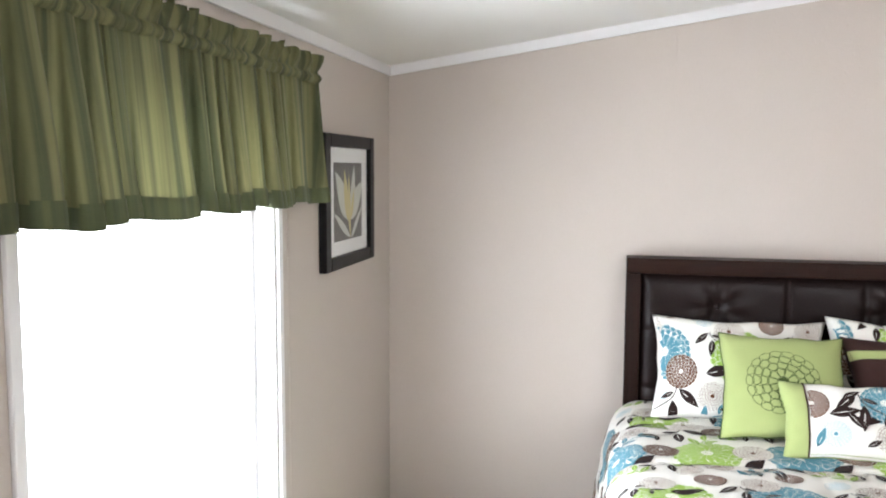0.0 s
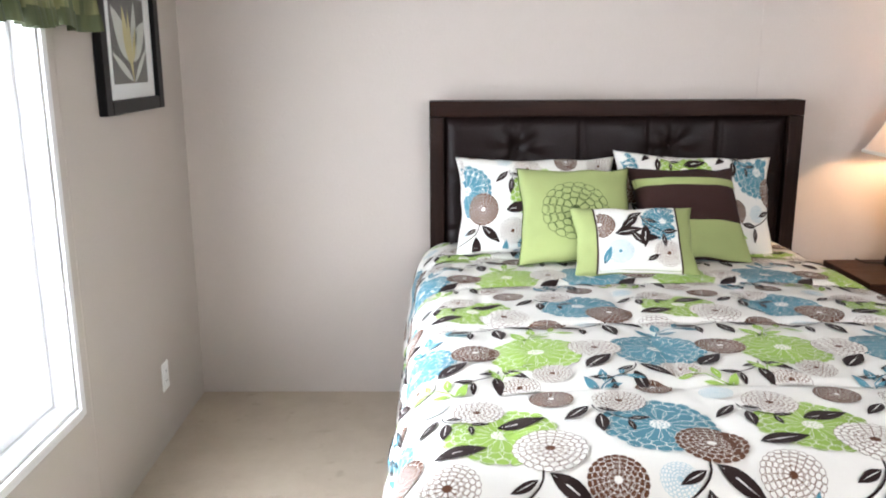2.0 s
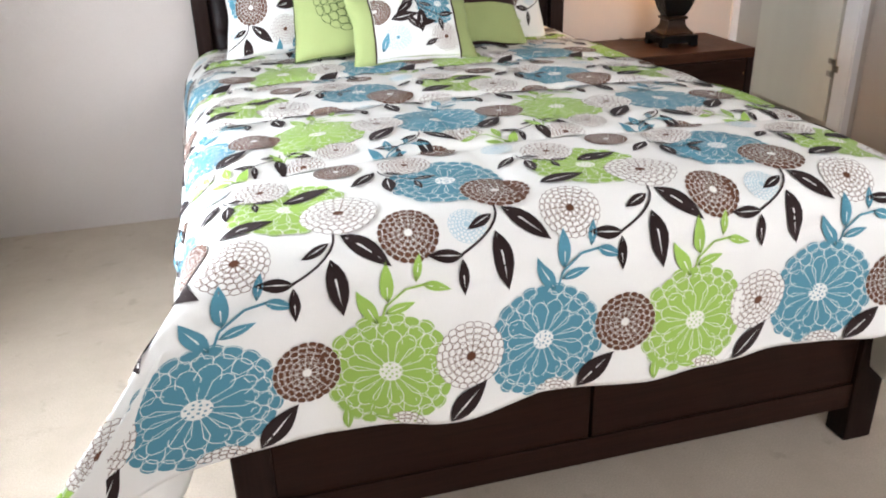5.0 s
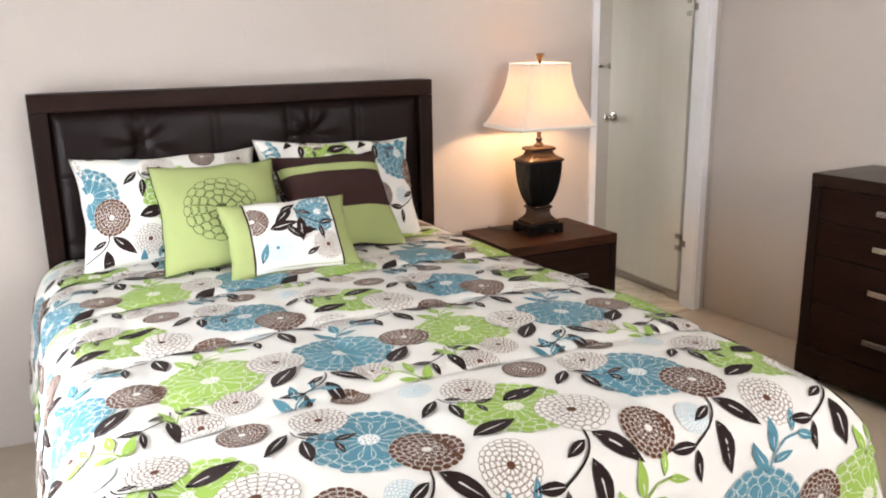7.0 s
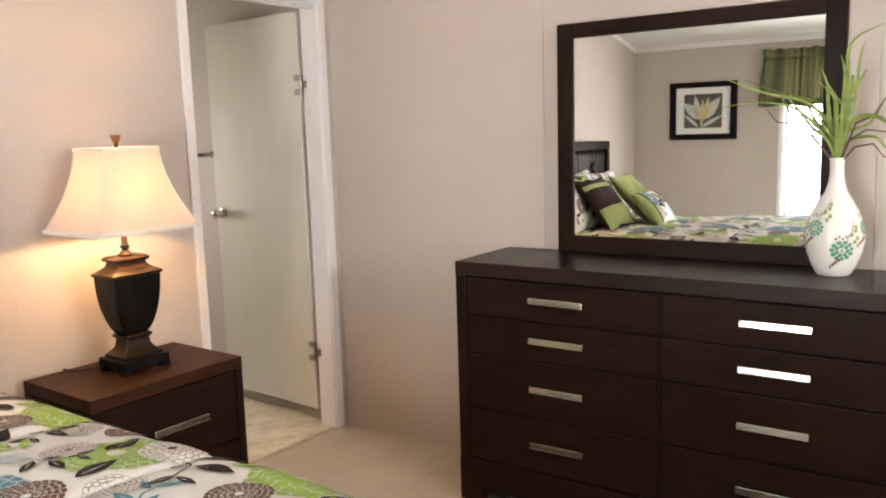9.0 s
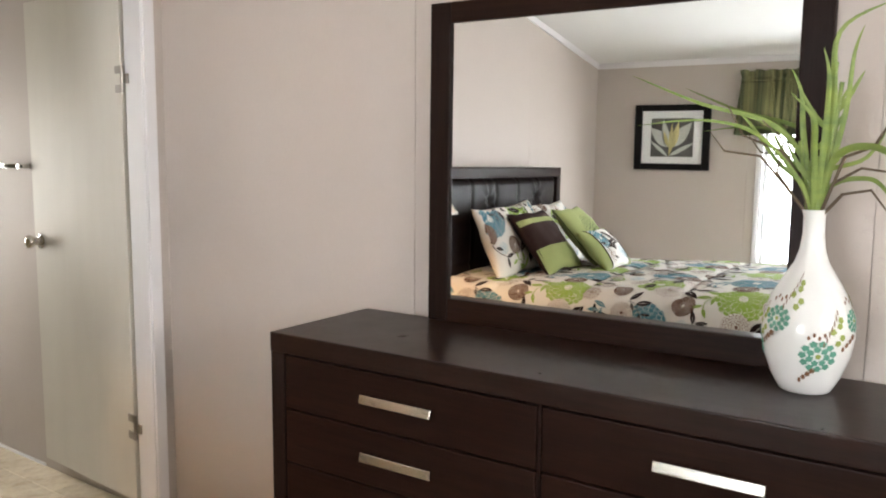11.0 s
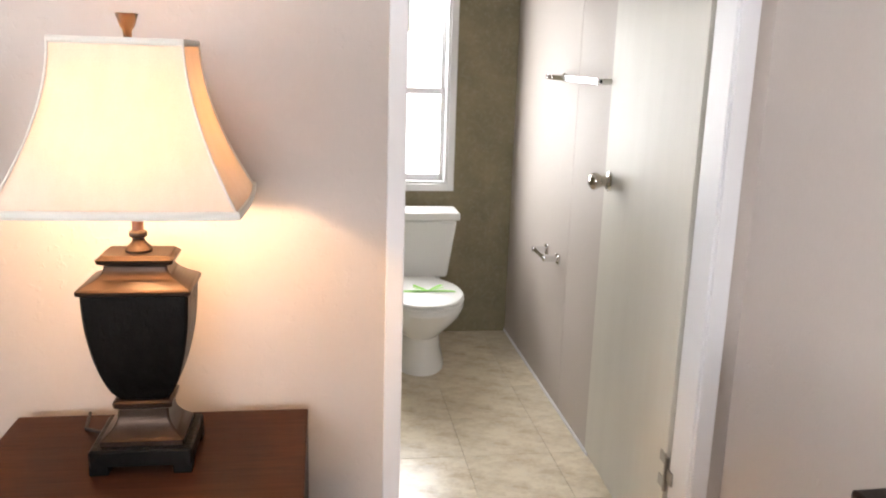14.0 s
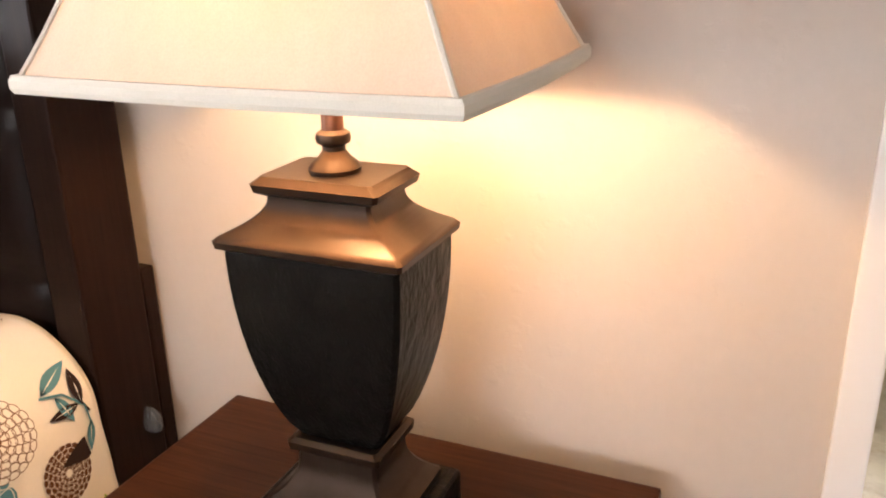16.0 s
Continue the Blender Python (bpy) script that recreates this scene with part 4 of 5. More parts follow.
ns = thing("nightstand", (2.115, 3.253, 0), "dark espresso two-drawer nightstand beside the bed", "nightstand")
nw, nd = 0.287, 0.197
part("top", box((-nw, -nd, 0.592), (nw, nd, 0.634), 0.004), WOOD_LIT_TOP, ns)
for s in (-1, 1):
    a, b = sorted((s * nw, s * (nw - 0.03)))
    part("side_panel", box((a, -nd + 0.002, 0.0), (b, nd, 0.5915), 0.003), WOOD_Z, ns)
part("back_panel", box((-nw + 0.03, nd - 0.012, 0.06), (nw - 0.03, nd - 0.002, 0.5915)), WOOD_X, ns)
part("bottom_rail", box((-nw + 0.03, -nd + 0.004, 0.05), (nw - 0.03, nd - 0.012, 0.11), 0.003), WOOD_X, ns)
for z0, z1 in ((0.115, 0.341), (0.346, 0.588)):
    d = part("drawer", box((-nw + 0.032, -nd + 0.004, z0), (nw - 0.032, nd - 0.03, z1), 0.004), WOOD_X, ns)
    bar_handle(d, (0.015, -nd + 0.004, (z0 + z1) / 2), 0.21, (1, 0, 0), (0, -1, 0))

dr = thing("dresser", (3.19, 1.795, 0), "dark espresso eight-drawer dresser with nickel bar handles", "dresser")
dr.matrix_world = SKEW @ Matrix.Translation((3.198, 1.787, 0))
dl, ds, dx0, dx1 = 0.775, 0.735, -0.20, 0.19
part("top", box((dx0 - 0.003, -ds, 0.870), (dx1, dl, 0.921), 0.004), WOOD_TOP_Y, dr)
for s in (-1, 1):
    e = dl if s > 0 else ds
    a, b = sorted((s * e, s * (e - 0.045)))
    part("side_panel", box((dx0, a, 0.0), (dx1, b, 0.8695), 0.003), WOOD_Z, dr)
part("back_panel", box((dx1 - 0.012, -ds + 0.045, 0.10), (dx1 - 0.002, dl - 0.045, 0.8695)), WOOD_Y, dr)
part("divider", box((dx0 + 0.006, -0.004, 0.17), (dx1 - 0.02, 0.004, 0.8695)), WOOD_Z, dr)
pl = box((dx0 - 0.003, -ds + 0.10, 0.055), (dx0 + 0.03, dl - 0.10, 0.168), 0.003)
for s in (-1, 1):
    e = dl if s > 0 else ds
    a, b = sorted((s * (e + 0.001), s * (e - 0.10)))
    box((dx0 - 0.003, a, 0.0), (dx0 + 0.03, b, 0.168), 0.003, into=pl)
part("plinth", pl, WOOD_Y, dr)
ROWS_Z = (0.172, 0.372, 0.582, 0.724, 0.866)
for y0, y1 in ((0.006, dl - 0.047), (-ds + 0.047, -0.006)):
    for z0, z1 in zip(ROWS_Z, ROWS_Z[1:]):
        d = part("drawer", box((dx0 + 0.004, y0, z0 + 0.002), (dx1 - 0.04, y1, z1 - 0.002), 0.004), WOOD_Y, dr)
        bar_handle(d, (dx0 + 0.004, (y0 + y1) / 2 - 0.005, (z0 + z1) / 2 + 0.006), 0.205, (0, 1, 0), (-1, 0, 0))

mir = thing("wall_mirror", (3.372, 1.829, 0.921), "large rectangular mirror in a dark wooden frame on the dresser", "mirror")
mir.matrix_world = SKEW @ pose(3.372, 1.829, 0.921, 0, 0.42, 0.2)
mw, mh, mf = 0.496, 0.853, 0.064
for nm, lo, hi, mt in (("frame_side", (-0.006, -mw, 0), (0.02, -mw + mf, mh), WOOD_Z), ("frame_side", (-0.006, mw - mf, 0), (0.02, mw, mh), WOOD_Z), ("frame_top", (-0.006, -mw + mf, mh - mf * 0.85), (0.02, mw - mf, mh), WOOD_Y), ("frame_bottom", (-0.006, -mw + mf, 0), (0.02, mw - mf, mf), WOOD_Y)):
    part(nm, box(lo, hi, 0.004), mt, mir)
part("mirror_glass", box((0.004, -mw + mf - 0.006, mf - 0.006), (0.010, mw - mf + 0.006, mh - mf * 0.85 + 0.006)), MIRROR, mir, "clear silvered mirror glass")
# ---- table lamp ----
LX, LY, LZ = 2.118, 3.265, 0.634
lampt = thing("table_lamp", (LX, LY, LZ), "lit table lamp, black urn base, cream fabric bell shade", "lamp")
lampt.scale = (1.085, 1.12, 1.018)
foot = four_sided([(0.080, 0.016), (0.080, 0.042), (0.077, 0.045)], 0.003, 0.85)
for sx in (-1, 1):
    for sy in (-1, 1):
        a, b = sorted((sx * 0.080, sx * 0.050))
        c, d = sorted((sy * 0.068, sy * 0.042))
        box((a, c, 0.0), (b, d, 0.018), 0.002, into=foot)
part("foot_plate", foot, URN, lampt, "black footed plinth")
curve = [(0.066, 0.045), (0.066, 0.054), (0.062, 0.057)]
curve += [(0.040 + 0.021 * (1 - k / 8) ** 2.2, 0.058 + 0.038 * k / 8) for k in range(9)]
curve += [(0.039, 0.104), (0.046, 0.108), (0.047, 0.116), (0.042, 0.120)]
smooth(part("pedestal", four_sided(curve, 0.003, 0.8), BRONZE, lampt, "flared bronze pedestal"), 30)
body = [(0.039, 0.120)] + [(0.039 + 0.042 * math.sin(math.pi / 2 * (k / 14) ** 0.72), 0.120 + 0.194 * k / 14) for k in range(1, 15)]
smooth(part("urn_body", four_sided(body, 0.004, 0.66), URN, lampt, "black slate-textured urn body"), 30)
sh = [(0.082, 0.314), (0.086, 0.316), (0.087, 0.322), (0.083, 0.326)]
sh += [(0.048 + 0.033 * (1 - k / 9) ** 1.9, 0.327 + 0.030 * k / 9) for k in range(10)]
sh += [(0.048, 0.360), (0.057, 0.364), (0.059, 0.371), (0.054, 0.375), (0.051, 0.378)]
smooth(part("shoulder", four_sided(sh, 0.003, 0.68), BRONZE, lampt, "stepped bronze shoulder"), 30)
smooth(part("neck", lathe([(0.021, 0.378), (0.0215, 0.382), (0.019, 0.386), (0.0135, 0.391), (0.0095, 0.397), (0.0095, 0.401), (0.0138, 0.404), (0.0145, 0.408), (0.0135, 0.412), (0.0092, 0.415)], 28), BRONZE, lampt), 30)
smooth(part("socket", lathe([(0.0090, 0.415), (0.0090, 0.50), (0.016, 0.51), (0.016, 0.54)], 20), COPPER, lampt, "reddish copper tube"), 30)
S0, S1, N = 0.468, 0.724, 14
shade_line = [(0.0920 + 0.0775 * (1 - k / N) ** 1.75, S0 + (S1 - S0) * k / N) for k in range(N + 1)]
RATIO = 0.83


def shade_sheet():
    bm = bmesh.new()
    rings = []
    for w, z in shade_line:
        d = w * RATIO
        pts = []
        for (ax, ay), (bx2, by2) in (((-1, -1), (1, -1)), ((1, -1), (1, 1)), ((1, 1), (-1, 1)), ((-1, 1), (-1, -1))):
            for k in range(10):
                f = k / 10
                bow = 1 + 0.035 * math.sin(math.pi * f)
                px, py = ax + (bx2 - ax) * f, ay + (by2 - ay) * f
                if abs(ax - bx2) < 0.1:
                    px *= bow
                else:
                    py *= bow
                pts.append(bm.verts.new((px * w, py * d, z)))
        rings.append(pts)
    for a, b in zip(rings, rings[1:]):
        for i in range(40):
            j = (i + 1) % 40
            bm.faces.new((a[i], a[j], b[j], b[i]))
    return bm


shade = smooth(part("shade", shade_sheet(), SHADE, lampt, "cream linen bell shade"), 35)
corner_line = lambda sx, sy: [(sx * w * 1.004, sy * w * RATIO * 1.004, z) for w, z in shade_line]
for sx in (-1, 1):
    for sy in (-1, 1):
        part("corner_piping", tube(corner_line(sx, sy), 0.0022, 6), SHADE_TRIM, shade)
for w, z, h in ((shade_line[0][0], S0, 0.014), (shade_line[-1][0], S1, 0.011)):
    line = []
    for k in range(40):
        side, f = divmod(k, 10)
        a = [(-1, -1), (1, -1), (1, 1), (-1, 1), (-1, -1)]
        f /= 10
        px, py = a[side][0] + (a[side + 1][0] - a[side][0]) * f, a[side][1] + (a[side + 1][1] - a[side][1]) * f
        bow = 1 + 0.035 * math.sin(math.pi * f)
        px, py = (px, py * bow) if side % 2 == 0 else (px * bow, py)
        line.append((px * w, py * w * RATIO))
    bm = bmesh.new()
    vs = []
    for grow, zz in ((0.995, -h / 2), (1.015, -h / 2), (1.026, -h / 5), (1.026, h / 5), (1.015, h / 2), (0.995, h / 2)):
        vs.append([bm.verts.new((x * grow, y * grow, z + zz)) for x, y in line])
    for q in range(6):
        for i in range(40):
            j = (i + 1) % 40
            bm.faces.new((vs[q][i], vs[q][j], vs[(q + 1) % 6][j], vs[(q + 1) % 6][i]))
    bmesh.ops.recalc_face_normals(bm, faces=bm.faces[:])
    part("shade_binding", bm, SHADE_TRIM, shade, "pale stitched binding")
part("harp", tube([(0.0, 0.015, 0.52), (0.0, 0.055, 0.60), (0.0, 0.045, 0.69), (0.0, 0.0, 0.722), (0.0, -0.045, 0.69), (0.0, -0.055, 0.60), (0.0, -0.015, 0.52)], 0.002, 6), BRONZE, lampt)
# the disc at the finial's foot is added to block the bulb's light
smooth(part("finial", lathe([(0.024, 0.722), (0.024, 0.725), (0.006, 0.727), (0.007, 0.742), (0.011, 0.748), (0.016, 0.764), (0.017, 0.768), (0.0, 0.769)], 20), BRONZE, lampt, "bronze finial"), 30)
cord = part("cord", tube([(-0.07, 0.05, 0.006), (-0.085, 0.062, 0.012), (-0.105, 0.075, 0.010), (-0.13, 0.10, 0.004), (-0.14, 0.165, 0.004)], 0.003, 6), SLOT, lampt, "dark brown lamp cord")

# ---- vase with reeds ----
vase = thing("vase", (3.295, 1.325, 0.921), "white glazed vase with green flower decoration holding reeds", "vase")
VP = [(0.046, 0.0), (0.050, 0.004), (0.064, 0.030), (0.080, 0.075), (0.086, 0.115), (0.083, 0.150), (0.070, 0.190), (0.050, 0.225), (0.032, 0.255), (0.024, 0.280), (0.020, 0.310), (0.020, 0.345), (0.024, 0.358), (0.020, 0.356), (0.016, 0.340)]
smooth(part("vase_body", lathe(VP, 48), CERAMIC, vase), 50)


def on_vase(ang, z, h):
    for (r0, z0), (r1, z1) in zip(VP, VP[1:]):
        if z0 <= z <= z1:
            r = r0 + (r1 - r0) * (z - z0) / (z1 - z0)
            break
    else:
        r = 0.02
    return Vector(((r + h) * math.cos(ang), (r + h) * math.sin(ang), z))


def glaze(name, blobs, mat):
    bm = bmesh.new()
    for ang, z, a, b in blobs:
        n = 14
        c = bm.verts.new(on_vase(ang, z, 0.0016))
        ring = []
        for k in range(n):
            t = 2 * math.pi * k / n
            w = 1 + 0.18 * math.sin(5 * t + ang * 7)
            ring.append(bm.verts.new(on_vase(ang + a * w * math.cos(t), z + b * w * math.sin(t), 0.0016)))
        for k in range(n):
            bm.faces.new((c, ring[k], ring[(k + 1) % n]))
    return tagged(part(name, bm, mat, vase), kind="stuff")


rnd = random.Random(4)
spots = [(math.radians(a), z, q) for a, z, q in ((206, 0.085, 1.0), (150, 0.15, 0.8), (262, 0.15, 0.7), (100, 0.09, 1.0), (330, 0.12, 0.9), (40, 0.11, 0.9))]
jade, moss, umber = [], [], []
for a, z, q in spots:
    for ring, count, size in ((0.34, 11, 0.085), (0.19, 7, 0.075)):
        for k in range(count):
            t = 2 * math.pi * k / count + ring * 9
            jade.append((a + ring * q * math.cos(t), z + 0.075 * ring * q * math.sin(t), size * q, 0.0062 * q))
    moss += [(a, z, 0.06 * q, 0.005 * q)]
    moss += [(a + 0.42 + 0.13 * math.sin(k * 2.2), z + 0.026 + 0.011 * k, 0.075, 0.0062) for k in range(5)]
    umber += [(a - 0.10 - 0.10 * k, z - 0.030 - 0.007 * k, 0.075 - 0.01 * k, 0.0055) for k in range(4)]
    umber += [(a + 0.10 + 0.055 * k, z + 0.024 + 0.010 * k, 0.016, 0.0062) for k in range(7)]
    umber += [(a - 0.22 + 0.11 * k, z + 0.036 + 0.006 * (k % 2), 0.035, 0.0042) for k in range(4)]
glaze("jade_glaze", jade, JADE)
glaze("moss_glaze", moss, MOSS)
glaze("umber_glaze", umber, UMBER)


def reed(points, width, mat, name):
    """A narrow folded blade along a curve."""
    bm = bmesh.new()
    pts = [Vector(p) for p in points]
    fine = []
    for i in range(len(pts) - 1):
        p0, p1, p2, p3 = pts[max(i - 1, 0)], pts[i], pts[i + 1], pts[min(i + 2, len(pts) - 1)]
        for k in range(6):
            t = k / 6
            fine.append(0.5 * ((2 * p1) + (p2 - p0) * t + (2 * p0 - 5 * p1 + 4 * p2 - p3) * t * t + (3 * p1 - p0 - 3 * p2 + p3) * t ** 3))
    fine.append(pts[-1])
    rows = []
    for i, p in enumerate(fine):
        d = (fine[min(i + 1, len(fine) - 1)] - fine[max(i - 1, 0)]).normalized()
        a = d.cross(Vector((1, 0.2, 0.1))).normalized()
        b = d.cross(a)
        w = width * min(1.0, 0.35 + 2.5 * i / len(fine)) * (1 - (i / (len(fine) - 0.7)) ** 3)
        rows.append([bm.verts.new(p + a * w), bm.verts.new(p + b * w * 0.35), bm.verts.new(p - a * w), bm.verts.new(p - b * w * 0.12)])
    for r, s in zip(rows, rows[1:]):
        for k in range(4):
            bm.faces.new((r[k], r[(k + 1) % 4], s[(k + 1) % 4], s[k]))
    bmesh.ops.recalc_face_normals(bm, faces=bm.faces[:])
    return smooth(part(name, bm, mat, vase))


for dy, dx, top, bend, wd in ((-0.03, -0.03, 0.74, -0.09, 0.009), (-0.02, -0.05, 0.66, 0.01, 0.008), (0.035, -0.01, 0.63, 0.02, 0.008), (0.0, -0.06, 0.58, 0.04, 0.008), (-0.055, -0.02, 0.70, -0.015, 0.007), (-0.03, 0.0, 0.60, -0.02, 0.008)):
    reed([(0, 0, 0.25), (dx * 0.2, dy * 0.2, 0.37), (dx * 0.6, dy * 0.8, 0.37 + (top - 0.37) * 0.5), (dx, dy, top - 0.05), (dx * 1.2, dy + bend, top)], wd * 0.78, REED, "reed_leaf")
for pts, wd in (
    ([(0, 0, 0.30), (0.0, 0.01, 0.42), (-0.02, 0.08, 0.52), (-0.04, 0.22, 0.565), (-0.06, 0.36, 0.625)], 0.008),
    ([(0, 0, 0.30), (-0.02, 0.02, 0.40), (-0.05, 0.10, 0.50), (-0.08, 0.20, 0.53), (-0.10, 0.33, 0.52)], 0.006),
    ([(0, 0, 0.30), (-0.02, -0.03, 0.45), (-0.06, -0.10, 0.48), (-0.10, -0.18, 0.44), (-0.13, -0.26, 0.42)], 0.010),
    ([(0, 0, 0.30), (0.01, -0.02, 0.40), (0.0, -0.09, 0.42), (-0.02, -0.13, 0.39), (-0.03, -0.16, 0.34)], 0.007),
    ([(0, 0, 0.30), (0.02, 0.0, 0.42), (0.03, -0.08, 0.46), (0.04, -0.12, 0.54)], 0.007),
    ([(0, 0, 0.30), (-0.01, 0.02, 0.40), (-0.02, 0.07, 0.45), (-0.03, 0.12, 0.52), (-0.03, 0.15, 0.55)], 0.007),
):
    reed(pts, wd * 0.72, REED, "reed_leaf")
for pts in ([(0, 0, 0.32), (-0.01, 0.03, 0.42), (-0.03, 0.06, 0.47), (-0.05, 0.13, 0.50), (-0.06, 0.16, 0.56)], [(0, 0, 0.32), (-0.02, -0.05, 0.46), (-0.03, -0.10, 0.48), (-0.05, -0.13, 0.53)]):
    part("twig", tube(pts, [0.004, 0.0035, 0.003, 0.0022, 0.0015][:len(pts)], 6), TWIG, vase)

for k, (dx, dy, top) in enumerate(((-0.012, -0.022, 0.60), (0.006, 0.010, 0.55), (-0.008, 0.020, 0.49), (0.010, -0.012, 0.64), (-0.016, -0.004, 0.46))):
    nodes = 7
    line = [(dx * t + 0.004 * math.sin(k * 2 + t * 8), dy * t * 1.6, 0.27 + (top - 0.27) * t) for t in (j / nodes for j in range(nodes + 1))]
    smooth(part("cane", tube(line, [0.0062 - 0.0004 * j + 0.0011 * (j % 2) for j in range(nodes + 1)], 7), REED, vase))
    x, y, z = line[5]
    reed([(x, y, z), (x - 0.012, y + 0.03 * (-1) ** k, z + 0.03), (x - 0.018, y + 0.06 * (-1) ** k, z + 0.085)], 0.0055, REED, "reed_leaf")
for pts in (
    [(0, 0, 0.33), (-0.02, 0.05, 0.40), (-0.03, 0.10, 0.46), (-0.035, 0.17, 0.47), (-0.04, 0.20, 0.51)],
    [(0, 0, 0.33), (-0.02, -0.05, 0.39), (-0.03, -0.10, 0.40), (-0.03, -0.13, 0.36), (-0.035, -0.18, 0.37)],
    [(0, 0, 0.33), (0.0, 0.04, 0.38), (-0.02, 0.07, 0.43), (-0.02, 0.06, 0.49), (-0.03, 0.10, 0.53)],
    [(0, 0, 0.33), (0.0, -0.03, 0.41), (-0.02, -0.08, 0.44), (-0.02, -0.15, 0.43), (-0.03, -0.20, 0.48)],
):
    part("twig", tube(pts, [0.0034, 0.003, 0.0026, 0.002, 0.0012], 6), TWIG, vase)

# ---- valance on the window ----
val = thing("valance", (WX, 1.775, -0.004), "gathered olive green cotton valance on a rod over the window", "valance")
VA, VB = -0.735, 0.662


def valance_at(f, z, drop):
    """f runs 0..1 along the rod; drop is 0 at the rod and 1 at the hem."""
    y = VA + (VB - VA) * f
    s = 2 * math.pi * (f * 17 + 0.8 * math.sin(f * 9) + 0.45 * math.sin(f * 23 + 1))
    size = 0.75 + 0.6 * noise.noise((f * 14, 3.1, drop * 0.8))
    amp = (0.010 + 0.022 * drop) * size
    x = 0.074 + amp * math.cos(s) + 0.022 * drop + 0.004 * math.sin(f * 97)
    y += (0.008 + 0.008 * drop) * size * math.sin(2 * s) + 0.006 * drop * math.sin(s)
    y += 0.02 * drop * noise.noise((f * 12, 7.7, 0)) + (0.032 * drop ** 1.3 * max(0.0, (f - 0.9) / 0.1) - 0.032 * drop ** 1.3 * max(0.0, (0.1 - f) / 0.1))
    return Vector((x, y, z + 0.006 * math.sin(f * 31) * drop))


def valance_sheet(z0, z1, d0, d1, n=480, m=12, lift=0.0):
    bm = bmesh.new()
    g = []
    for j in range(m + 1):
        t = j / m
        row = [bm.verts.new(valance_at(i / n, z0 + (z1 - z0) * t, d0 + (d1 - d0) * t) + Vector((lift, 0, 0))) for i in range(n + 1)]
        g.append(row)
    for j in range(m):
        for i in range(n):
            bm.faces.new((g[j][i], g[j][i + 1], g[j + 1][i + 1], g[j + 1][i]))
    return bm


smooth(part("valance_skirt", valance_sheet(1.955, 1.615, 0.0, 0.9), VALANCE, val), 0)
smooth(part("hem", valance_sheet(1.622, 1.575, 0.88, 1.0, m=3, lift=0.003), VALANCE_DARK, val, "darker double-layer hem"), 0)
bm = bmesh.new()
n = 320
g = []
for j, (z, push, wob) in enumerate(((1.938, 0.0, 0.2), (1.944, 0.008, 0.6), (1.955, 0.013, 0.8), (1.966, 0.008, 0.6), (1.972, -0.002, 0.4), (1.988, 0.004, 1.4), (2.006, 0.008, 2.4), (2.022, 0.006, 3.2))):
    row = []
    for i in range(n + 1):
        f = i / n
        ruf = math.sin(f * 150 + 4 * math.sin(f * 17)) + 0.7 * noise.noise((f * 40, 1.0, j * 0.15))
        y = VA + (VB - VA) * f + 0.004 * wob * math.cos(f * 170)
        row.append(bm.verts.new((0.082 + push + 0.005 * wob * ruf, y, z + 0.006 * (j > 5) * math.sin(f * 95 + 2))))
    g.append(row)
for a, b in zip(g, g[1:]):
    for i in range(n):
        bm.faces.new((a[i], a[i + 1], b[i + 1], b[i]))
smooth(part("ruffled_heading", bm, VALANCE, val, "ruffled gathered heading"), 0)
for s, e in ((1, VB), (-1, VA)):
    bm = bmesh.new()
    rows = []
    for j in range(9):
        t = j / 8
        z = 1.985 - 0.41 * t
        out = 0.032 * t ** 1.3
        rows.append([bm.verts.new((0.008 + (0.078 + 0.02 * t) * k / 6, e + s * (out + 0.006 * math.sin(k * 2.1 + t * 3)), z)) for k in range(7)])
    for a, b in zip(rows, rows[1:]):
        for k in range(6):
            bm.faces.new((a[k], a[k + 1], b[k + 1], b[k]))
    smooth(part("valance_return", bm, VALANCE_DARK, val), 0)
part("curtain_rod", tube([(0.0, VA - 0.002, 1.955), (0.08, VA + 0.005, 1.955), (0.082, VB - 0.005, 1.955), (0.0, VB + 0.002, 1.955)], 0.006, 8), PLASTIC, val)

# ---- picture on the west wall ----
pic = thing("framed_picture", (WX, 2.938, 1.311), "black-framed print of a pale lily with white mat", "picture")
pw, ph, pf = 0.284, 0.486, 0.055
for nm, lo, hi in (("frame_side", (0.002, -pw, 0), (0.03, -pw + pf, ph)), ("frame_side", (0.002, pw - pf, 0), (0.03, pw, ph)), ("frame_rail", (0.002, -pw + pf, 0), (0.03, pw - pf, pf * 0.85)), ("frame_rail", (0.002, -pw + pf, ph - pf * 0.85), (0.03, pw - pf, ph))):
    part(nm, box(lo, hi, 0.006, segments=3), BLACK, pic)
part("mat_board", box((0.004, -pw + pf - 0.002, pf * 0.85 - 0.002), (0.012, pw - pf + 0.002, ph - pf * 0.85 + 0.002)), PAPER, pic)
part("printed_ground", box((0.012, -0.16, 0.098), (0.0135, 0.16, 0.385)), CHARCOAL, pic)


def petals(name, shapes, mat, lift):
    bm = bmesh.new()
    for y, z, a, ln, w in shapes:
        c, s = math.cos(a), math.sin(a)
        n = 10
        pts = []
        for k in range(n + 1):
            t = k / n
            pts.append((ln * t, w * math.sin(math.pi * t ** 0.8)))
        pts += [(x, -v) for x, v in pts[1:-1]][::-1]
        vs = [bm.verts.new((lift, min(max(0.84 * (y + x * c - v * s), -0.159), 0.159), min(max(z + x * s + v * c, 0.099), 0.384))) for x, v in pts]
        bm.faces.new(vs)
    return part(name, bm, mat, pic)


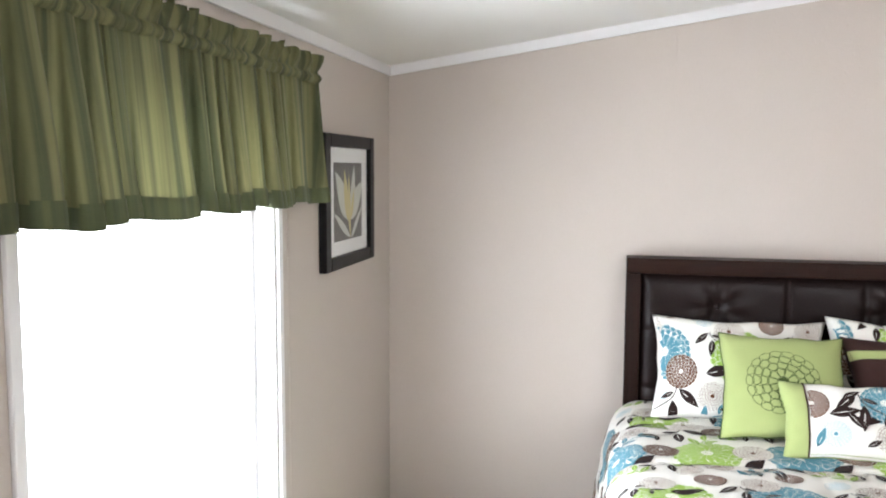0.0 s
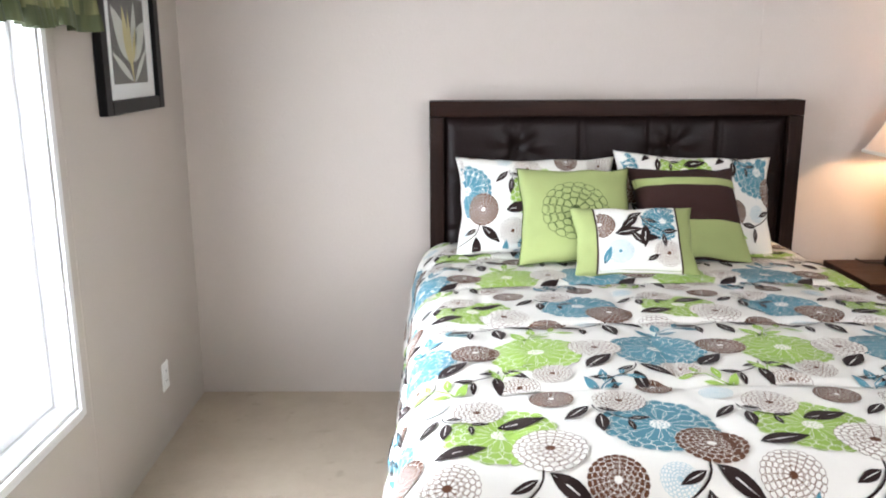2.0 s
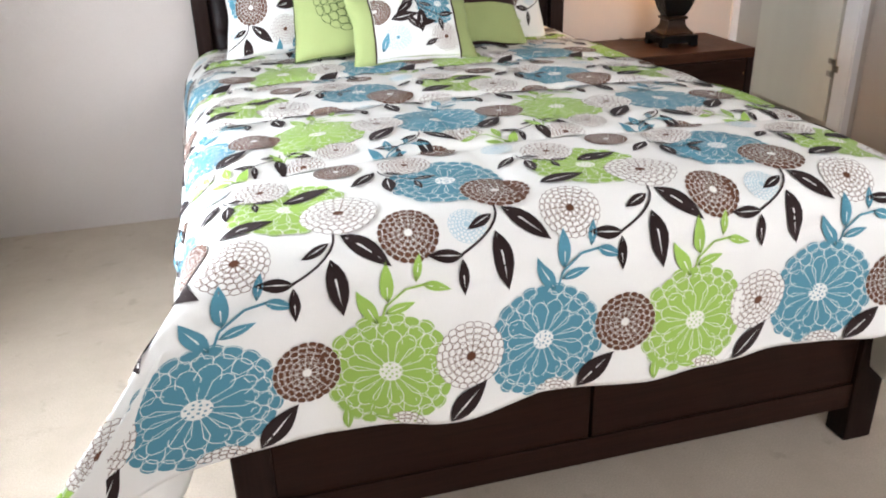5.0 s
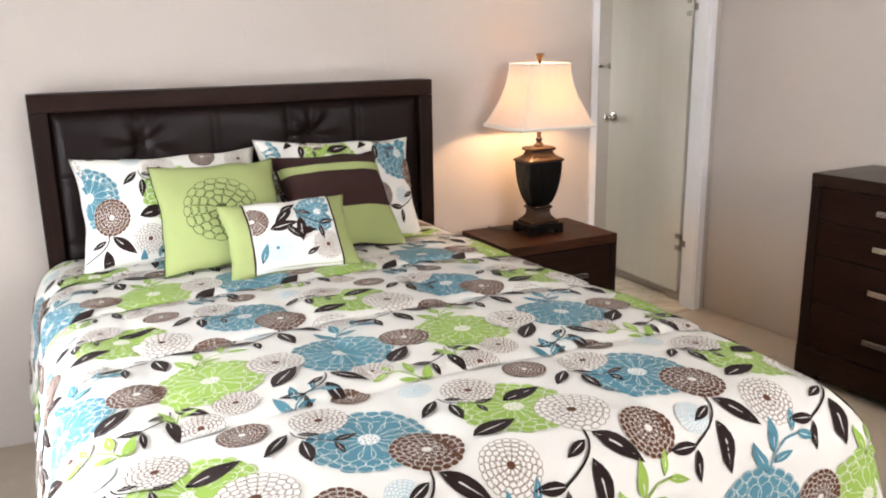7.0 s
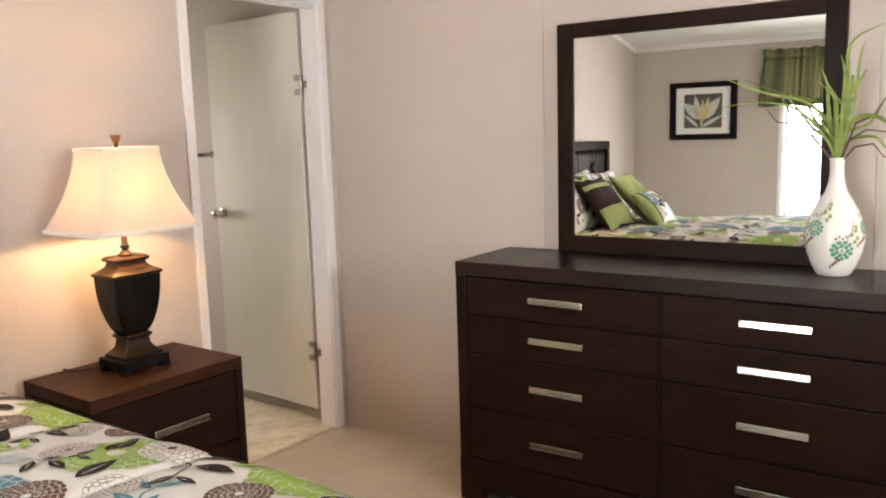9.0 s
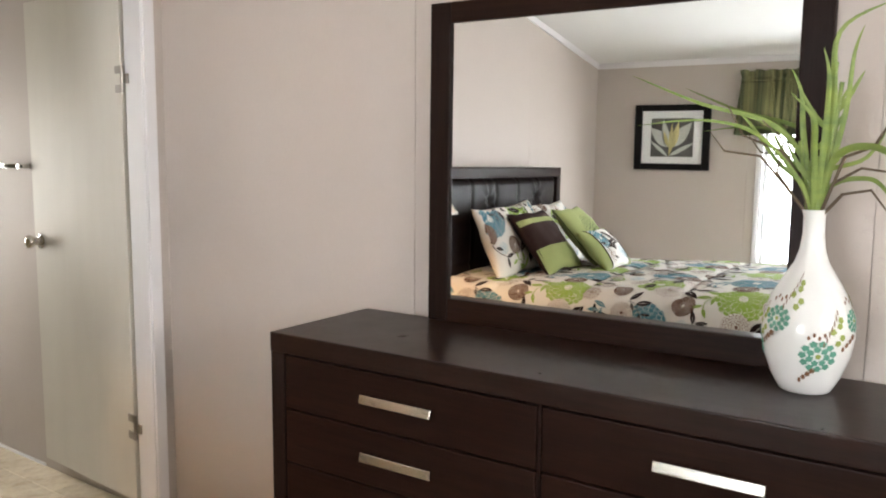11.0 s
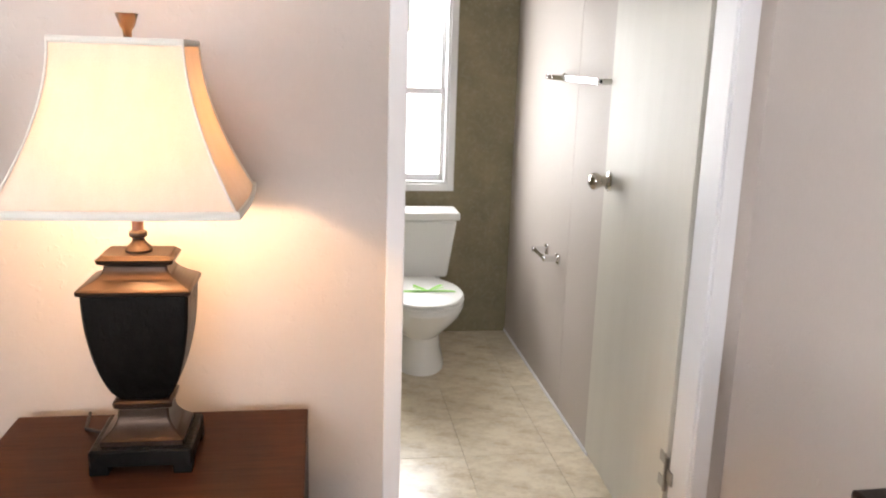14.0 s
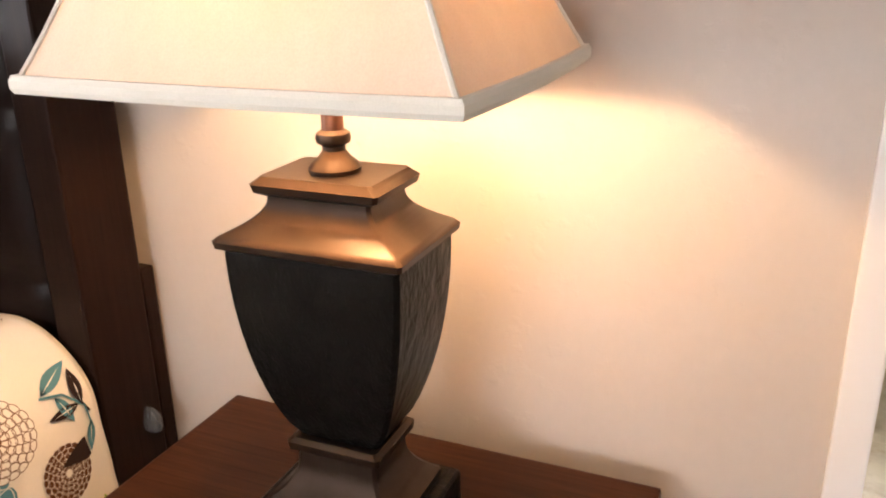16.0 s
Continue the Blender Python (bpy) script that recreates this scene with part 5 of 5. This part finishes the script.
petals("pale_petals", [(0.0, 0.175, 2.35, 0.25, 0.050), (0.01, 0.175, 0.62, 0.24, 0.046), (0.02, 0.105, 2.72, 0.25, 0.016), (0.03, 0.10, 0.62, 0.22, 0.014), (0.04, 0.17, 1.38, 0.21, 0.034)], LILY, 0.0142)
petals("gold_petals", [(-0.012, 0.165, 1.80, 0.20, 0.030), (0.012, 0.12, 1.62, 0.23, 0.020), (0.03, 0.17, 1.2, 0.13, 0.016), (0.02, 0.10, 1.57, 0.09, 0.006)], LILY_GOLD, 0.0148)
pane = part("picture_glass", box((0.017, -pw + pf - 0.002, pf * 0.85 - 0.002), (0.019, pw - pf + 0.002, ph - pf * 0.85 + 0.002)), PICGLASS, pic)
pane.visible_shadow = False

# ---- outlet ----
outlet = thing("wall_outlet", (WX, 3.052, 0.276), "white duplex wall outlet", "outlet")
part("cover_plate", box((0.0, -0.035, -0.056), (0.005, 0.035, 0.056), 0.002), PLASTIC, outlet)
for z in (-0.02, 0.02):
    r = part("receptacle", box((0.004, -0.016, z - 0.014), (0.0065, 0.016, z + 0.014), 0.001), PLASTIC, outlet)
    for y in (-0.006, 0.006):
        part("slot", box((0.006, y - 0.001, z - 0.005), (0.0068, y + 0.001, z + 0.005)), SLOT, r)

# ---- bathroom fittings ----
toilet = thing("toilet", (2.864, 5.742, 0), "white two-piece toilet with a lime ribbon round the lid", "toilet")


def oval(cx, cy, a, b, z, n=36):
    return [(cx + a * math.cos(t), cy + b * math.sin(t), z) for t in (2 * math.pi * k / n for k in range(n))]


def loft(sections):
    bm = bmesh.new()
    rings = [[bm.verts.new(p) for p in s] for s in sections]
    for a, b in zip(rings, rings[1:]):
        for i in range(len(a)):
            j = (i + 1) % len(a)
            bm.faces.new((a[i], a[j], b[j], b[i]))
    bm.faces.new(rings[0][::-1])
    bm.faces.new(rings[-1])
    return bm


CYB = -0.50
smooth(part("bowl", loft([oval(0, CYB + 0.13, 0.116, 0.19, 0.0), oval(0, CYB + 0.13, 0.115, 0.188, 0.02), oval(0, CYB + 0.12, 0.096, 0.172, 0.10), oval(0, CYB + 0.10, 0.089, 0.165, 0.17), oval(0, CYB + 0.05, 0.125, 0.195, 0.225), oval(0, CYB + 0.02, 0.165, 0.225, 0.28), oval(0, CYB, 0.178, 0.24, 0.325), oval(0, CYB, 0.175, 0.238, 0.345)]), VITREOUS, toilet), 40)
smooth(part("seat", loft([oval(0, CYB, 0.176, 0.24, 0.3455), oval(0, CYB, 0.180, 0.244, 0.352), oval(0, CYB, 0.178, 0.242, 0.360)]), PLASTIC, toilet), 40)
lid = smooth(part("lid", loft([oval(0, CYB, 0.174, 0.238, 0.3605), oval(0, CYB, 0.178, 0.242, 0.366), oval(0, CYB, 0.172, 0.236, 0.374), oval(0, CYB, 0.10, 0.15, 0.378)]), PLASTIC, toilet), 40)
part("hinge_block", box((-0.09, CYB + 0.225, 0.345), (0.09, CYB + 0.27, 0.37), 0.006), PLASTIC, toilet)
part("bowl_deck", box((-0.13, CYB + 0.20, 0.27), (0.13, -0.06, 0.345), 0.02, segments=3), VITREOUS, toilet)
tank = bmesh.new()
bmesh.ops.create_cube(tank, size=1, matrix=Matrix.Translation((0, -0.10, 0.485)) @ Matrix.Diagonal((0.39, 0.18, 0.28, 1)))
for v in tank.verts:
    if v.co.z < 0.45:
        v.co.x *= 0.80
        v.co.y = -0.01 + (v.co.y + 0.01) * 0.9
bmesh.ops.bevel(tank, geom=tank.edges[:], offset=0.02, segments=4, profile=0.6, affect="EDGES")
smooth(part("tank", tank, VITREOUS, toilet), 40)
smooth(part("tank_lid", box((-0.207, -0.20, 0.6255), (0.207, -0.004, 0.664), 0.012, segments=4), VITREOUS, toilet), 40)
bow = bmesh.new()
bmesh.ops.create_grid(bow, x_segments=10, y_segments=1, size=0.5, matrix=Matrix.Translation((0, CYB - 0.02, 0.3795)) @ Matrix.Diagonal((0.33, 0.025, 1, 1)))
for v in bow.verts:
    v.co.z -= 0.006 * (abs(v.co.x) / 0.16) ** 4
part("ribbon", bow, RIBBON, lid, "lime green ribbon")
for a in (0.5, 2.6, -0.5, 3.6):
    b2 = bmesh.new()
    pts = [(0, 0), (0.03, 0.012), (0.07, 0.016), (0.075, -0.010), (0.03, -0.008)]
    c, s = math.cos(a), math.sin(a) * 0.6
    vs = [b2.verts.new((0.02 + x * c - y * s, CYB - 0.02 + x * s + y * c, 0.382 + 0.25 * x)) for x, y in pts]
    b2.faces.new(vs)
    part("ribbon_tail", b2, RIBBON, lid)

bar = thing("towel_bar", (EB, 4.662, 1.307), "chrome towel bar on the bathroom wall", "towel bar")
smooth(part("rail", box((-0.072, -0.31, -0.009), (-0.058, 0.31, 0.009), 0.003), CHROME, bar))
for y in (-0.30, 0.30):
    post = part("bracket", box((-0.076, y - 0.010, -0.010), (0.0, y + 0.010, 0.010), 0.003), CHROME, bar)
    part("bracket_plate", box((-0.006, y - 0.016, -0.016), (0.0, y + 0.016, 0.016), 0.002), CHROME, post)
tp = thing("toilet_paper_holder", (EB, 4.985, 0.60), "empty chrome toilet paper holder", "paper holder")
part("roller", tube([(-0.055, -0.08, 0.0), (-0.055, 0.08, 0.0)], 0.009, 14), CHROME, tp)
for y in (-0.085, 0.085):
    part("arm", box((-0.066, y - 0.008, -0.011), (0.0, y + 0.008, 0.011), 0.004), CHROME, tp)
    part("arm_plate", box((-0.008, y - 0.02, -0.02), (0.0, y + 0.02, 0.02), 0.003), CHROME, tp)

# ---- bathroom floor tiles ----
T, GAP = 0.312, 0.0012
shapes = {}


def tile_mesh(w, d):
    key = (round(w, 3), round(d, 3))
    if key not in shapes:
        bm = box((0, 0, -0.004), (w, d, 0.0))
        me = bpy.data.meshes.new("tile")
        bmesh.ops.bevel(bm, geom=[e for e in bm.edges if e.verts[0].co.z > -0.001 and e.verts[1].co.z > -0.001], offset=0.0010, segments=1, affect="EDGES")
        bm.to_mesh(me)
        bm.free()
        me.materials.append(TILE)
        shapes[key] = me
    return shapes[key]


y = 5.055 - 5 * T
while y < NB:
    y0, y1 = max(y, 3.512), min(y + T, NB)
    x = 2.925 - 6 * T 
    while x < EB:
        x0, x1 = max(x, 1.5), min(x + T, EB)
        if x1 - x0 > 0.02 and y1 - y0 > 0.02:
            t = new("tile", tile_mesh(x1 - x0 - GAP, y1 - y0 - GAP))
            t.location, t.parent = (x0, y0, 0), bath_floor
        x += T
    y += T
